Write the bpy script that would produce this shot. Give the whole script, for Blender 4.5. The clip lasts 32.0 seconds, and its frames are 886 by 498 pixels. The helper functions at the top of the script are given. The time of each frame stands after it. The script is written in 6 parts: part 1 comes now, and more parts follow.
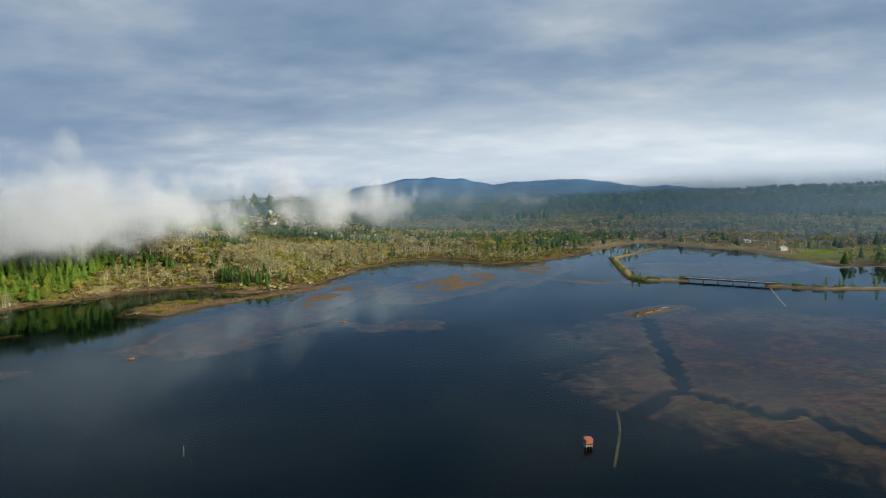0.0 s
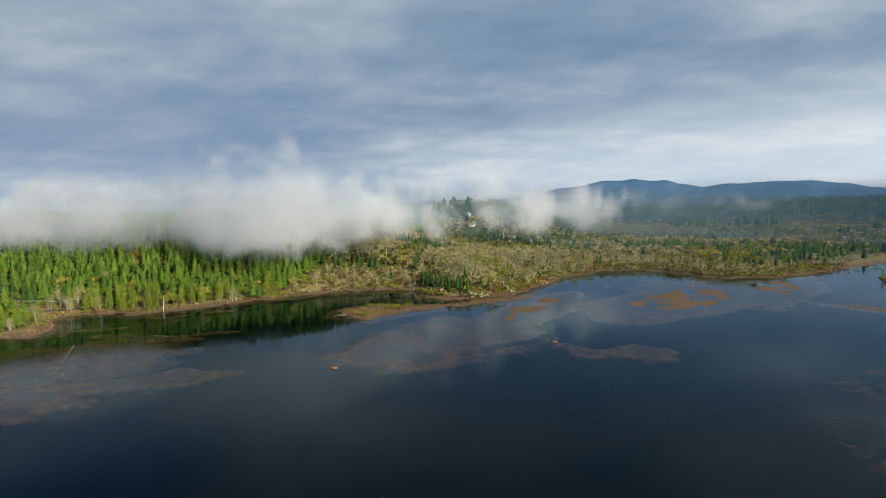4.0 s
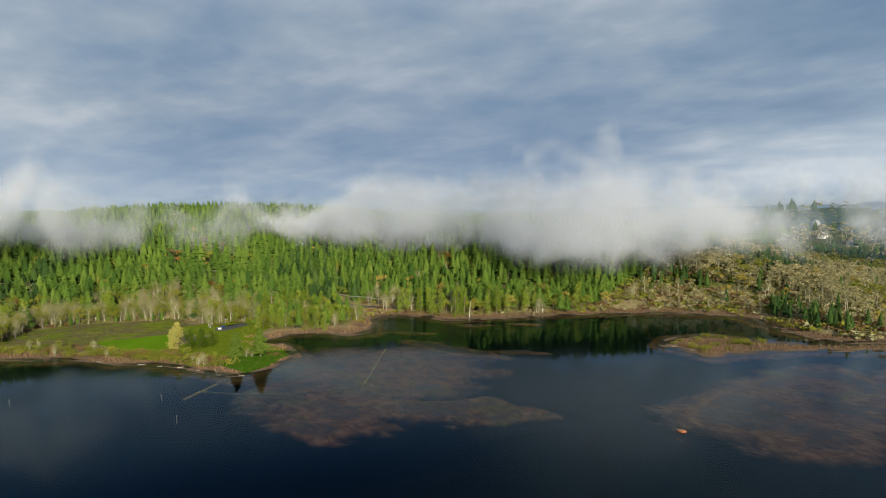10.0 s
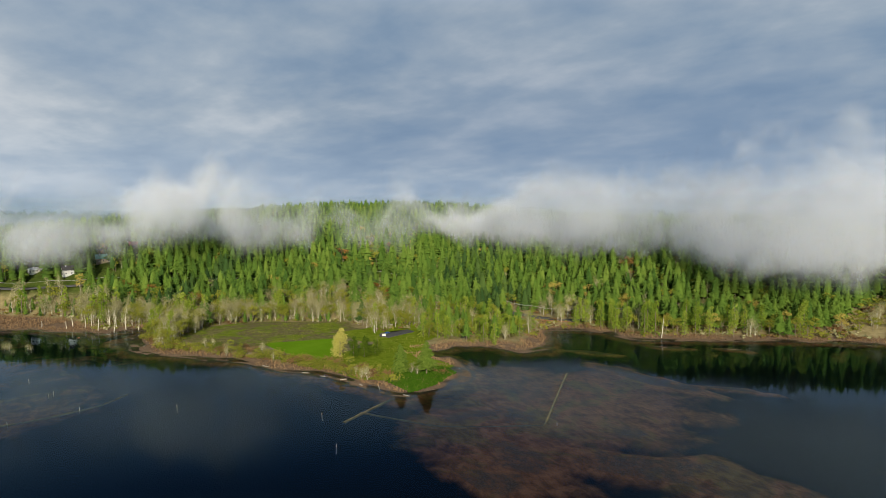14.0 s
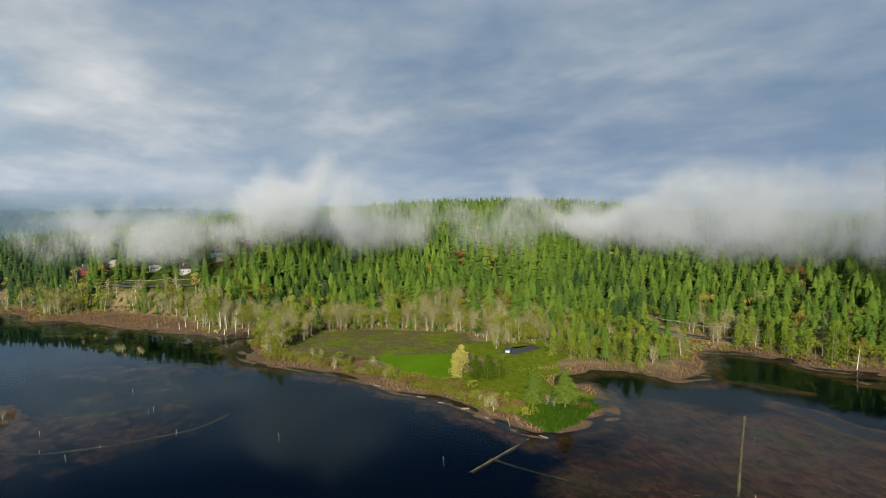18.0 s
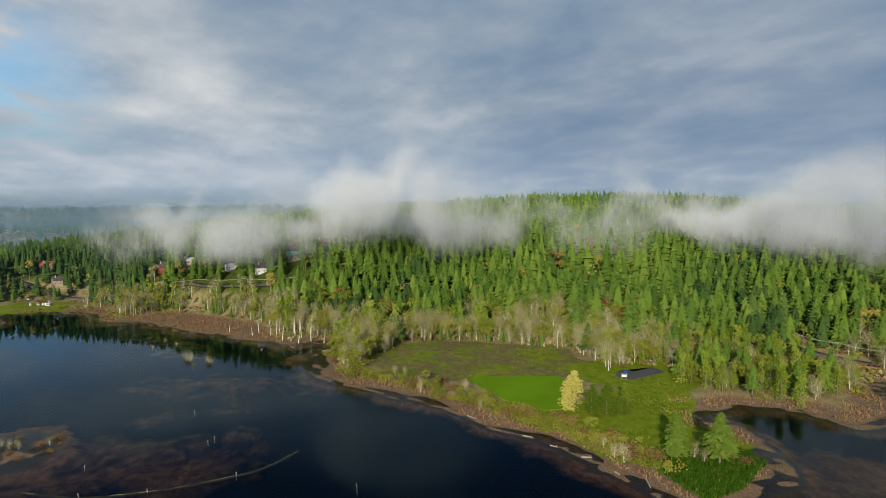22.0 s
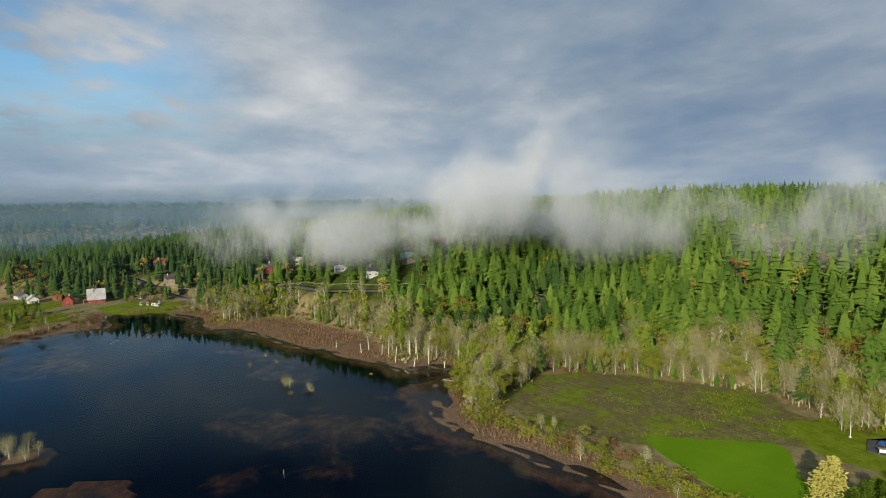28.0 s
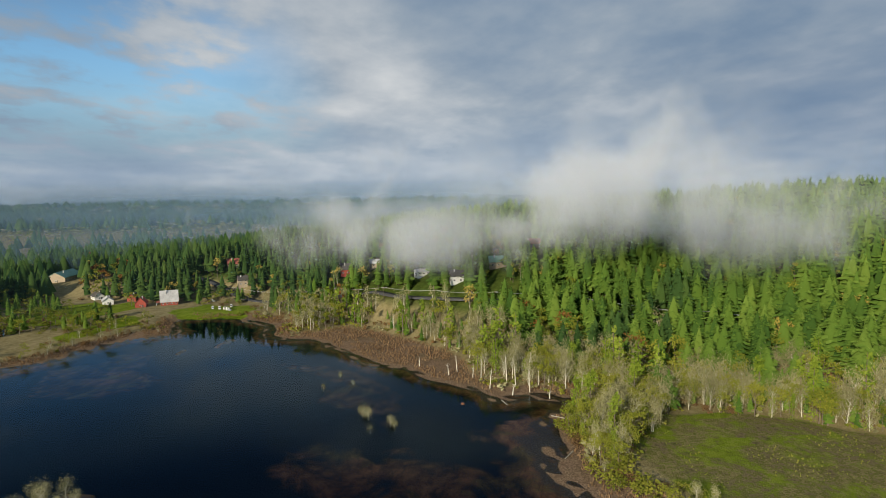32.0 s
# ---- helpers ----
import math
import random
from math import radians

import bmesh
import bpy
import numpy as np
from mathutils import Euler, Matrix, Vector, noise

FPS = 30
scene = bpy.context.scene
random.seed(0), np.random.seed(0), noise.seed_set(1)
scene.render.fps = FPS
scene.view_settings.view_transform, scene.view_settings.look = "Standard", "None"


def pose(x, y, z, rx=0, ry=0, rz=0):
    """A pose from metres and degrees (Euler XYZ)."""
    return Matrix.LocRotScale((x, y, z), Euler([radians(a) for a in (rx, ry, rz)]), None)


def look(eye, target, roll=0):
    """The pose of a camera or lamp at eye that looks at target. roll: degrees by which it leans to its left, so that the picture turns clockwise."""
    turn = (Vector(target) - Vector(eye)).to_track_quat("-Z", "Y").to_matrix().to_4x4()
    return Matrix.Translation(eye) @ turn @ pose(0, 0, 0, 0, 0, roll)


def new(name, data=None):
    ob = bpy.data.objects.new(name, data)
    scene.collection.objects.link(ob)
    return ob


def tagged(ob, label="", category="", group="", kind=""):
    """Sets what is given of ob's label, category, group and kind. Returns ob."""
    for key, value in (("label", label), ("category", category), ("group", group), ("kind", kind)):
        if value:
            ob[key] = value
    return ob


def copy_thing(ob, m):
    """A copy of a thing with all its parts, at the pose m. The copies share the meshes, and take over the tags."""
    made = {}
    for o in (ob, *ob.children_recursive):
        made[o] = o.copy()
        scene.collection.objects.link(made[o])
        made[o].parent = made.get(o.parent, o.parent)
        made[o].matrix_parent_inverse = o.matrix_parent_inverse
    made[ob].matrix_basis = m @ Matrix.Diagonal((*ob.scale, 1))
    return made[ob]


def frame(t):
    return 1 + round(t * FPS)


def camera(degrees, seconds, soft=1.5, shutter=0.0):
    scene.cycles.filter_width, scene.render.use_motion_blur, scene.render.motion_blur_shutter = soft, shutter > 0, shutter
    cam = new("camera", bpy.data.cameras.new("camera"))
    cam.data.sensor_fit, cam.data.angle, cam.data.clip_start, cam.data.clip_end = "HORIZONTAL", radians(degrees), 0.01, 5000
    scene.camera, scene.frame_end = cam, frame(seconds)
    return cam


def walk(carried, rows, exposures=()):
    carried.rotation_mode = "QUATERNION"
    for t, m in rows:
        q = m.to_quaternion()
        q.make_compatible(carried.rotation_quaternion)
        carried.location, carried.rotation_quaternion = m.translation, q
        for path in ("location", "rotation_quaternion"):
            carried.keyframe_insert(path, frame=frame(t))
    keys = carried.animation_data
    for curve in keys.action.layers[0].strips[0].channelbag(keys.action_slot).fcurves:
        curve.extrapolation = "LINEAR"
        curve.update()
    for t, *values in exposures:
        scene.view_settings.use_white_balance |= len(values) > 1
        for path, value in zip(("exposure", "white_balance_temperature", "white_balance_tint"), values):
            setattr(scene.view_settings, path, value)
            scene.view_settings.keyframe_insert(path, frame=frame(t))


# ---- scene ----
cam = camera(72.4, 32.0, soft=0.9)
PATH = [
    (0, (5.44, -4.852, 90.409), (5.464, -2.861, 90.226), -1.4),
    (0.5, (3.347, 1.638, 90.38), (3.317, 3.63, 90.198), -1.4),
    (1, (1.177, 8.162, 90.345), (1.077, 10.152, 90.165), -1.3),
    (1.5, (-1.202, 14.753, 90.34), (-1.38, 16.738, 90.162), -1.3),
    (2, (-3.79, 21.339, 90.347), (-4.05, 23.314, 90.171), -1.2),
    (2.5, (-6.564, 27.8, 90.355), (-6.906, 29.763, 90.182), -1.2),
    (3, (-9.595, 34.091, 90.359), (-10.02, 36.038, 90.189), -1.2),
    (3.5, (-12.95, 40.064, 90.365), (-13.459, 41.991, 90.2), -1.2),
    (5.5, (-27.813, 62.374, 90.425), (-28.64, 64.188, 90.271), -0.8),
    (6, (-31.926, 67.64, 90.421), (-32.827, 69.419, 90.268), -0.7),
    (6.5, (-36.36, 72.659, 90.4), (-37.333, 74.4, 90.251), -0.8),
    (7, (-41.046, 77.483, 90.367), (-42.087, 79.184, 90.22), -0.8),
    (7.5, (-45.96, 82.042, 90.315), (-47.068, 83.701, 90.172), -0.7),
    (8, (-51.098, 86.335, 90.258), (-52.267, 87.951, 90.117), -0.7),
    (8.5, (-56.372, 90.491, 90.207), (-57.601, 92.063, 90.068), -0.7),
    (9, (-61.776, 94.617, 90.17), (-63.065, 96.141, 90.033), -0.6),
    (9.5, (-67.324, 98.721, 90.152), (-68.668, 100.196, 90.016), -0.5),
    (10, (-73.037, 102.668, 90.152), (-74.434, 104.092, 90.015), -0.4),
    (10.5, (-78.914, 106.285, 90.178), (-80.358, 107.662, 90.041), -0.3),
    (11, (-84.909, 109.57, 90.22), (-86.405, 110.891, 90.084), -0.4),
    (11.5, (-90.989, 112.543, 90.282), (-92.529, 113.812, 90.147), -0.1),
    (12, (-97.118, 115.325, 90.36), (-98.701, 116.54, 90.226), -0.2),
    (12.5, (-103.252, 117.975, 90.453), (-104.869, 119.144, 90.317), -0.2),
    (13, (-109.48, 120.53, 90.545), (-111.133, 121.647, 90.408), -0.2),
    (13.5, (-115.858, 122.994, 90.627), (-117.541, 124.065, 90.489), -0.2),
    (14, (-122.351, 125.27, 90.693), (-124.066, 126.29, 90.554), -0.1),
    (14.5, (-128.844, 127.25, 90.755), (-130.584, 128.227, 90.615), -0.1),
    (16.5, (-154.65, 133.9, 91.077), (-156.469, 134.718, 90.933), -0.1),
    (17, (-161.179, 135.248, 91.082), (-163.016, 136.027, 90.938), -0.2),
    (17.5, (-167.82, 136.346, 91.064), (-169.67, 137.091, 90.918), -0.1),
    (18, (-174.622, 137.299, 91.054), (-176.487, 138.005, 90.908), -0.1),
    (18.5, (-181.532, 138.117, 91.05), (-183.409, 138.792, 90.9), -0.1),
    (19, (-188.526, 138.837, 91.042), (-190.415, 139.477, 90.891), -0.1),
    (19.5, (-195.508, 139.473, 91.033), (-197.404, 140.089, 90.878), -0.0),
    (20, (-202.342, 140.084, 91.018), (-204.248, 140.67, 90.863), -0.1),
    (20.5, (-208.949, 140.682, 90.993), (-210.863, 141.242, 90.835), -0.1),
    (21, (-215.428, 141.213, 90.969), (-217.351, 141.742, 90.81), -0.2),
    (21.5, (-221.872, 141.675, 90.925), (-223.802, 142.178, 90.765), -0.2),
    (22, (-228.475, 142.002, 90.866), (-230.412, 142.473, 90.706), -0.2),
    (22.5, (-235.174, 142.16, 90.815), (-237.118, 142.605, 90.652), -0.2),
    (23, (-241.972, 142.247, 90.755), (-243.922, 142.661, 90.592), -0.2),
    (23.5, (-248.686, 142.351, 90.677), (-250.641, 142.736, 90.511), -0.2),
    (24, (-255.351, 142.418, 90.612), (-257.313, 142.77, 90.448), -0.2),
    (24.5, (-261.876, 142.453, 90.553), (-263.843, 142.776, 90.388), -0.1),
    (25, (-268.298, 142.4, 90.508), (-270.27, 142.692, 90.344), -0.1),
    (25.5, (-274.607, 142.188, 90.494), (-276.582, 142.452, 90.325), -0.2),
    (27.5, (-299.599, 140.379, 90.742), (-301.586, 140.523, 90.569), -0.2),
    (28, (-305.86, 139.615, 90.783), (-307.849, 139.73, 90.606), -0.4),
    (28.5, (-312.144, 138.598, 90.819), (-314.134, 138.685, 90.641), -0.5),
    (29, (-318.454, 137.406, 90.847), (-320.445, 137.463, 90.668), -0.5),
    (29.5, (-324.788, 136.073, 90.867), (-326.78, 136.101, 90.686), -0.5),
    (30, (-331.149, 134.587, 90.886), (-333.141, 134.584, 90.705), -0.5),
    (30.5, (-337.531, 132.954, 90.904), (-339.522, 132.923, 90.723), -0.5),
    (31, (-343.926, 131.202, 90.919), (-345.917, 131.141, 90.738), -0.5),
    (31.5, (-350.331, 129.36, 90.933), (-352.32, 129.27, 90.748), -0.6),
    (32, (-356.739, 127.476, 90.944), (-358.727, 127.357, 90.757), -0.7),
]
walk(cam, [(t, look(eye, target, roll)) for t, eye, target, roll in PATH], [(0.0, 0.52), (7.0, 0.45), (19.0, 0.35), (28.0, 0.24), (32.0, 0.24)])

# ---- world, sun ----
SUN_AZ, SUN_EL = 118.0, 20.0      # degrees clockwise from +y, degrees above the horizon
sun_dir = Vector((math.sin(radians(SUN_AZ)) * math.cos(radians(SUN_EL)), math.cos(radians(SUN_AZ)) * math.cos(radians(SUN_EL)), math.sin(radians(SUN_EL))))
sun_data = bpy.data.lights.new("sun", "SUN")
sun_data.energy, sun_data.angle, sun_data.color = 4.6, radians(0.6), (1.0, 0.885, 0.68)
scene.cycles.transparent_max_bounces = 48
sun = new("sun", sun_data)
sun.matrix_world = look(sun_dir * 900, (0, 0, 0))


class Nodes:
    """A small builder for node trees."""

    def __init__(self, tree):
        self.tree = tree
        tree.nodes.clear()

    def add(self, kind, **kw):
        n = self.tree.nodes.new(kind)
        ins = kw.pop("ins", {})
        for k, v in kw.items():
            setattr(n, k, v)
        for k, v in ins.items():
            self.put(n.inputs[k], v)
        return n

    def put(self, socket, v):
        if hasattr(v, "is_output"):
            self.tree.links.new(v, socket)
        elif hasattr(v, "outputs"):
            self.tree.links.new(v.outputs[0], socket)
        else:
            socket.default_value = v

    def math(self, op, a, b=0.0, c=0.0, clamp=False):
        n = self.add("ShaderNodeMath", operation=op, use_clamp=clamp)
        for i, v in enumerate((a, b, c)):
            self.put(n.inputs[i], v)
        return n.outputs[0]

    def mix(self, f, a, b, blend="MIX"):
        n = self.add("ShaderNodeMix", data_type="RGBA", blend_type=blend)
        self.put(n.inputs[0], f)
        self.put(n.inputs[6], a)
        self.put(n.inputs[7], b)
        return n.outputs[2]

    def ramp(self, f, stops, mode="LINEAR"):
        n = self.add("ShaderNodeValToRGB")
        n.color_ramp.interpolation = mode
        els = n.color_ramp.elements
        while len(els) < len(stops):
            els.new(0.5)
        for e, (p, c) in zip(els, stops):
            e.position = p
            e.color = c if len(c) == 4 else (*c, 1)
        self.put(n.inputs[0], f)
        return n.outputs[0]

    def noise(self, vec, scale, detail=3.0, rough=0.55, distort=0.0):
        n = self.add("ShaderNodeTexNoise", ins={"Scale": scale, "Detail": detail, "Roughness": rough, "Distortion": distort})
        if vec is not None:
            self.put(n.inputs["Vector"], vec)
        return n.outputs[0]

    def smooth(self, v, lo, hi):
        n = self.add("ShaderNodeMapRange", interpolation_type="SMOOTHSTEP", ins={"Value": v, "From Min": lo, "From Max": hi})
        return n.outputs[0]

    def vmath(self, op, a, b=(0, 0, 0)):
        n = self.add("ShaderNodeVectorMath", operation=op)
        self.put(n.inputs[0], a)
        self.put(n.inputs[1], b)
        return n.outputs[0]


world = bpy.data.worlds.new("sky")
scene.world = world
world.use_nodes = True
N = Nodes(world.node_tree)
sky = N.add("ShaderNodeTexSky", sky_type="NISHITA", sun_disc=False, sun_elevation=radians(SUN_EL), sun_rotation=radians(SUN_AZ), altitude=90.0, air_density=1.0, dust_density=0.6)
gen = N.add("ShaderNodeTexCoord").outputs["Generated"]
sep = N.add("ShaderNodeSeparateXYZ", ins={0: gen})
dx, dy, dz = sep.outputs
up = N.math("ADD", N.math("MAXIMUM", dz, 0.0), 0.17)
flat = N.add("ShaderNodeCombineXYZ", ins={0: N.math("DIVIDE", dx, up), 1: N.math("DIVIDE", dy, up), 2: 0.0})
turn = N.add("ShaderNodeMapping", ins={"Vector": flat.outputs[0], "Rotation": (0, 0, radians(-32)), "Scale": (0.85, 1.1, 1.0), "Location": (0.7, 0.2, 0)})
big = N.noise(turn.outputs[0], 0.5, 3.0, 0.5, 0.2)
fine = N.noise(turn.outputs[0], 1.5, 7.0, 0.52, 0.15)
billow = N.noise(turn.outputs[0], 4.2, 5.0, 0.52, 0.1)
cover = N.math("ADD", N.math("ADD", N.math("MULTIPLY", big, 0.52), N.math("MULTIPLY", fine, 0.35)), N.math("MULTIPLY", billow, 0.13))
cloud = N.ramp(cover, [(0.36, (0.112, 0.178, 0.272)), (0.45, (0.175, 0.242, 0.328)), (0.515, (0.255, 0.310, 0.372)), (0.58, (0.375, 0.412, 0.450)), (0.68, (0.56, 0.575, 0.58))])


def toward(degrees_east, lo, hi):
    """How far a direction lies towards a compass bearing."""
    c = N.math("ADD", N.math("MULTIPLY", dx, math.sin(radians(degrees_east))), N.math("MULTIPLY", dy, math.cos(radians(degrees_east))))
    return N.smooth(c, lo, hi)


low = N.smooth(dz, 0.16, 0.0)
cloud = N.mix(N.math("MULTIPLY", low, 0.35), cloud, (0.42, 0.50, 0.60, 1))
# heavier slate-blue cloud in the north-west, a bright break low in the north-east, open sky in the south-west
slate = N.math("MULTIPLY", toward(-45, 0.87, 0.99), N.math("MULTIPLY", N.smooth(dz, 0.03, 0.09), N.smooth(dz, 0.26, 0.13)))
cloud = N.mix(N.math("MULTIPLY", slate, 0.42), cloud, (0.135, 0.205, 0.315, 1))
cloud = N.mix(N.math("MULTIPLY", toward(-50, 0.80, 0.99), 0.22), cloud, (0.11, 0.175, 0.28, 1))
cloud = N.mix(N.math("MULTIPLY", toward(-88, 0.92, 0.99), 0.08), cloud, (0.60, 0.64, 0.68, 1))
north_east = N.math("MULTIPLY", toward(30, 0.55, 0.98), N.smooth(dz, 0.22, 0.04))
cloud = N.mix(N.math("MULTIPLY", north_east, 0.45), cloud, (0.60, 0.66, 0.70, 1))
blue = N.mix(N.math("MULTIPLY", N.smooth(dz, 0.20, 0.42), 0.75), N.vmath("MULTIPLY", sky.outputs[0], (0.075, 0.105, 0.125)), (0.022, 0.058, 0.135, 1))
hole = N.math("MULTIPLY", N.math("MULTIPLY", toward(-127, 0.89, 0.985), N.smooth(dz, 0.03, 0.20)), N.smooth(N.math("ADD", N.math("MULTIPLY", fine, 0.6), N.math("MULTIPLY", billow, 0.4)), 0.60, 0.46))
overhead = N.math("MULTIPLY", N.math("MULTIPLY", toward(-105, 0.20, 0.60), N.smooth(dz, 0.30, 0.40)), 0.97)
clear = N.math("MAXIMUM", hole, overhead)
final_sky = N.mix(clear, cloud, blue)
bg = N.add("ShaderNodeBackground", ins={"Color": final_sky, "Strength": 1.0})
N.add("ShaderNodeOutputWorld", ins={0: bg})

# ---- materials ----


def material(name):
    m = bpy.data.materials.new(name)
    m.use_nodes = True
    return m, Nodes(m.node_tree)


def finish(n, shader, disp=None):
    n.add("ShaderNodeOutputMaterial", ins={0: shader})


def principled(n, colour, rough=0.8, **ins):
    return n.add("ShaderNodeBsdfPrincipled", ins={"Base Color": colour, "Roughness": rough, **ins})


def plain(name, colour, rough=0.7, metal=0.0, vary=0.25, scale=1.5):
    """A painted, wooden or stony surface with grain and stains."""
    m, n = material(name)
    pos = n.add("ShaderNodeNewGeometry").outputs["Position"]
    a = n.noise(pos, scale, 5.0)
    b = n.noise(pos, scale * 0.13, 2.0)
    f = n.math("MULTIPLY", n.math("ADD", a, b), 0.5)
    lo = [c * (1 - vary) for c in colour]
    hi = [min(1, c * (1 + vary)) for c in colour]
    col = n.ramp(f, [(0.35, lo), (0.65, hi)])
    bump = n.add("ShaderNodeBump", ins={"Strength": 0.2, "Distance": 0.05, "Height": a})
    finish(n, principled(n, col, rough, Metallic=metal, Normal=bump))
    return m


def foliage(name, dark, mid, light, sheen=0.2, through_light=0.25):
    """Leaves and needles: colour differs from plant to plant and from clump to clump."""
    m, n = material(name)
    tint = n.add("ShaderNodeAttribute", attribute_name="tint").outputs["Fac"]
    rnd = n.add("ShaderNodeObjectInfo").outputs["Random"]
    isl = n.add("ShaderNodeNewGeometry").outputs["Random Per Island"]
    f = n.math("FRACT", n.math("ADD", tint, rnd))
    f = n.math("ADD", n.math("MULTIPLY", f, 0.52), n.math("MULTIPLY", isl, 0.48))
    col = n.ramp(f, [(0.08, dark), (0.5, mid), (0.95, light)])
    d = n.add("ShaderNodeBsdfDiffuse", ins={"Color": col, "Roughness": 0.6})
    t = n.add("ShaderNodeBsdfTranslucent", ins={"Color": col})
    mixn = n.add("ShaderNodeMixShader", ins={0: through_light, 1: d.outputs[0], 2: t.outputs[0]})
    finish(n, mixn.outputs[0])
    return m


M_CONIFER = foliage("conifer_needles", (0.052, 0.110, 0.023), (0.114, 0.198, 0.032), (0.178, 0.264, 0.047), through_light=0.35)
# darker fir stands; by the farm this colour stands in for cloud shade
M_DARK_SHADED_FIR = foliage("dark_and_shaded_fir_needles", (0.028, 0.066, 0.022), (0.060, 0.114, 0.030), (0.105, 0.165, 0.040), through_light=0.3)
M_SPRUCE = foliage("mossy_spruce_needles", (0.080, 0.135, 0.020), (0.140, 0.205, 0.034), (0.215, 0.28, 0.060), through_light=0.3)
M_CEDAR = foliage("cedar_sprays", (0.105, 0.165, 0.018), (0.190, 0.262, 0.030), (0.29, 0.35, 0.055), through_light=0.3)
M_OLIVE = foliage("autumn_leaves_olive", (0.115, 0.142, 0.020), (0.20, 0.222, 0.030), (0.30, 0.30, 0.046))
M_TANLEAF = foliage("autumn_leaves_tan", (0.225, 0.205, 0.098), (0.345, 0.310, 0.155), (0.47, 0.42, 0.225))
M_YELLOW = foliage("autumn_leaves_yellow", (0.22, 0.19, 0.035), (0.34, 0.28, 0.06), (0.45, 0.36, 0.10))
M_ORANGE = foliage("autumn_leaves_russet", (0.14, 0.075, 0.025), (0.24, 0.13, 0.035), (0.34, 0.20, 0.05))
M_TWIG = foliage("bare_twigs", (0.15, 0.144, 0.070), (0.255, 0.245, 0.125), (0.42, 0.395, 0.220), through_light=0.1)
M_BRUSH = foliage("brush_leaves", (0.10, 0.12, 0.018), (0.19, 0.20, 0.030), (0.29, 0.27, 0.05))
M_RUST = foliage("russet_brush", (0.11, 0.065, 0.030), (0.18, 0.11, 0.05), (0.26, 0.17, 0.07))
M_POPLAR = foliage("poplar_leaves", (0.25, 0.25, 0.055), (0.37, 0.355, 0.085), (0.49, 0.45, 0.13))
M_THICKET = foliage("thicket_leaves", (0.045, 0.080, 0.010), (0.095, 0.145, 0.015), (0.19, 0.235, 0.03))
M_BARK = plain("bark", (0.16, 0.125, 0.095), 0.95)
M_PALE = plain("pale_bark", (0.54, 0.51, 0.42), 0.9)
M_REED = foliage("dead_reeds", (0.15, 0.092, 0.050), (0.22, 0.142, 0.078), (0.31, 0.21, 0.118), through_light=0.1)
M_GRASS = foliage("grass_tufts", (0.07, 0.12, 0.012), (0.11, 0.18, 0.02), (0.18, 0.22, 0.04))

# ---- plan of the shore ----
SHORE_EAST = [(1800, 300), (760, 560), (443, 645), (444, 745), (439, 837), (397, 893), (373, 973), (330, 986), (212, 847), (142, 770), (82, 752), (0, 824), (-44, 813), (-86, 736), (-102, 663), (-118, 608), (-150, 574), (-175, 566), (-199, 576), (-238, 617), (-290, 602), (-338, 542), (-362, 513), (-408, 448)]
SHORE_POINT = [(-432, 447), (-450, 436), (-457, 418), (-446, 402), (-414, 377), (-416, 356), (-437, 348), (-449, 331), (-447, 308), (-432, 311), (-406, 303), (-385, 295), (-379, 268), (-375, 255), (-411, 241), (-431, 234), (-450, 218), (-467, 210), (-491, 195), (-516, 177), (-532, 159)]
SHORE_WEST = [(-550, 155), (-569, 154), (-588, 148), (-603, 155), (-603, 176), (-614, 168), (-618, 151), (-615, 134), (-631, 123), (-642, 108), (-659, 90), (-668, 75), (-696, 46), (-718, 27), (-725, -8), (-764, -17), (-787, -50), (-779, -89), (-735, -73), (-723, -94), (-699, -103), (-674, -110), (-652, -123), (-590, -200), (-480, -700), (-300, -4900), (-4900, -4900), (-4900, 4900), (4900, 4900), (4900, 300)]
MAINLAND = SHORE_EAST + SHORE_POINT + SHORE_WEST
ISLE_LOW = [(-243, 479), (-247, 506), (-232, 530), (-205, 532), (-189, 534), (-165, 552), (-140, 578), (-110, 612), (-95, 600), (-142, 549), (-175, 524), (-210, 468)]
ISLE_DRIFT = [(139, 424), (153, 412), (169, 430), (191, 447), (184, 452), (160, 440)]
ISLE_BRUSH = [(-496, 24), (-490, 58), (-465, 58), (-454, 46), (-472, 30)]
LAGOON = [(-741, -176), (-715, -185), (-690, -240), (-745, -250), (-760, -205)]
EMBANKMENT = [[(351, 916), (279, 830), (237, 781), (218, 683), (203, 601), (215, 583), (247, 577)], [(306, 531), (341, 509), (388, 501), (580, 450), (900, 390)]]
CHANNELS = [[(57, 166), (69, 196), (84, 233), (106, 256), (116, 259), (129, 241), (137, 226), (151, 229), (160, 200), (200, 190)], [(116, 259), (128, 304), (139, 359), (152, 408)], [(-603, 176), (-585, 155), (-560, 130), (-560, 90)], [(-60, 475), (-75, 430), (-100, 405), (-90, 375)]]
FLATS = [(220, 290, 140, 150, 0), (-135, 425, 62, 85, -35), (-30, 418, 38, 16, -20), (40, 665, 55, 125, -25), (-330, 312, 66, 78, 20), (-462, 88, 42, 46, 0), (-542, 92, 36, 30, 30), (-556, 140, 40, 22, 10), (-635, 62, 60, 18, 40), (320, 665, 105, 65, 0), (-250, 300, 40, 18, 30), (-60, 570, 40, 40, 0), (-290, 252, 26, 14, 30), (-650, -55, 50, 30, 30)]
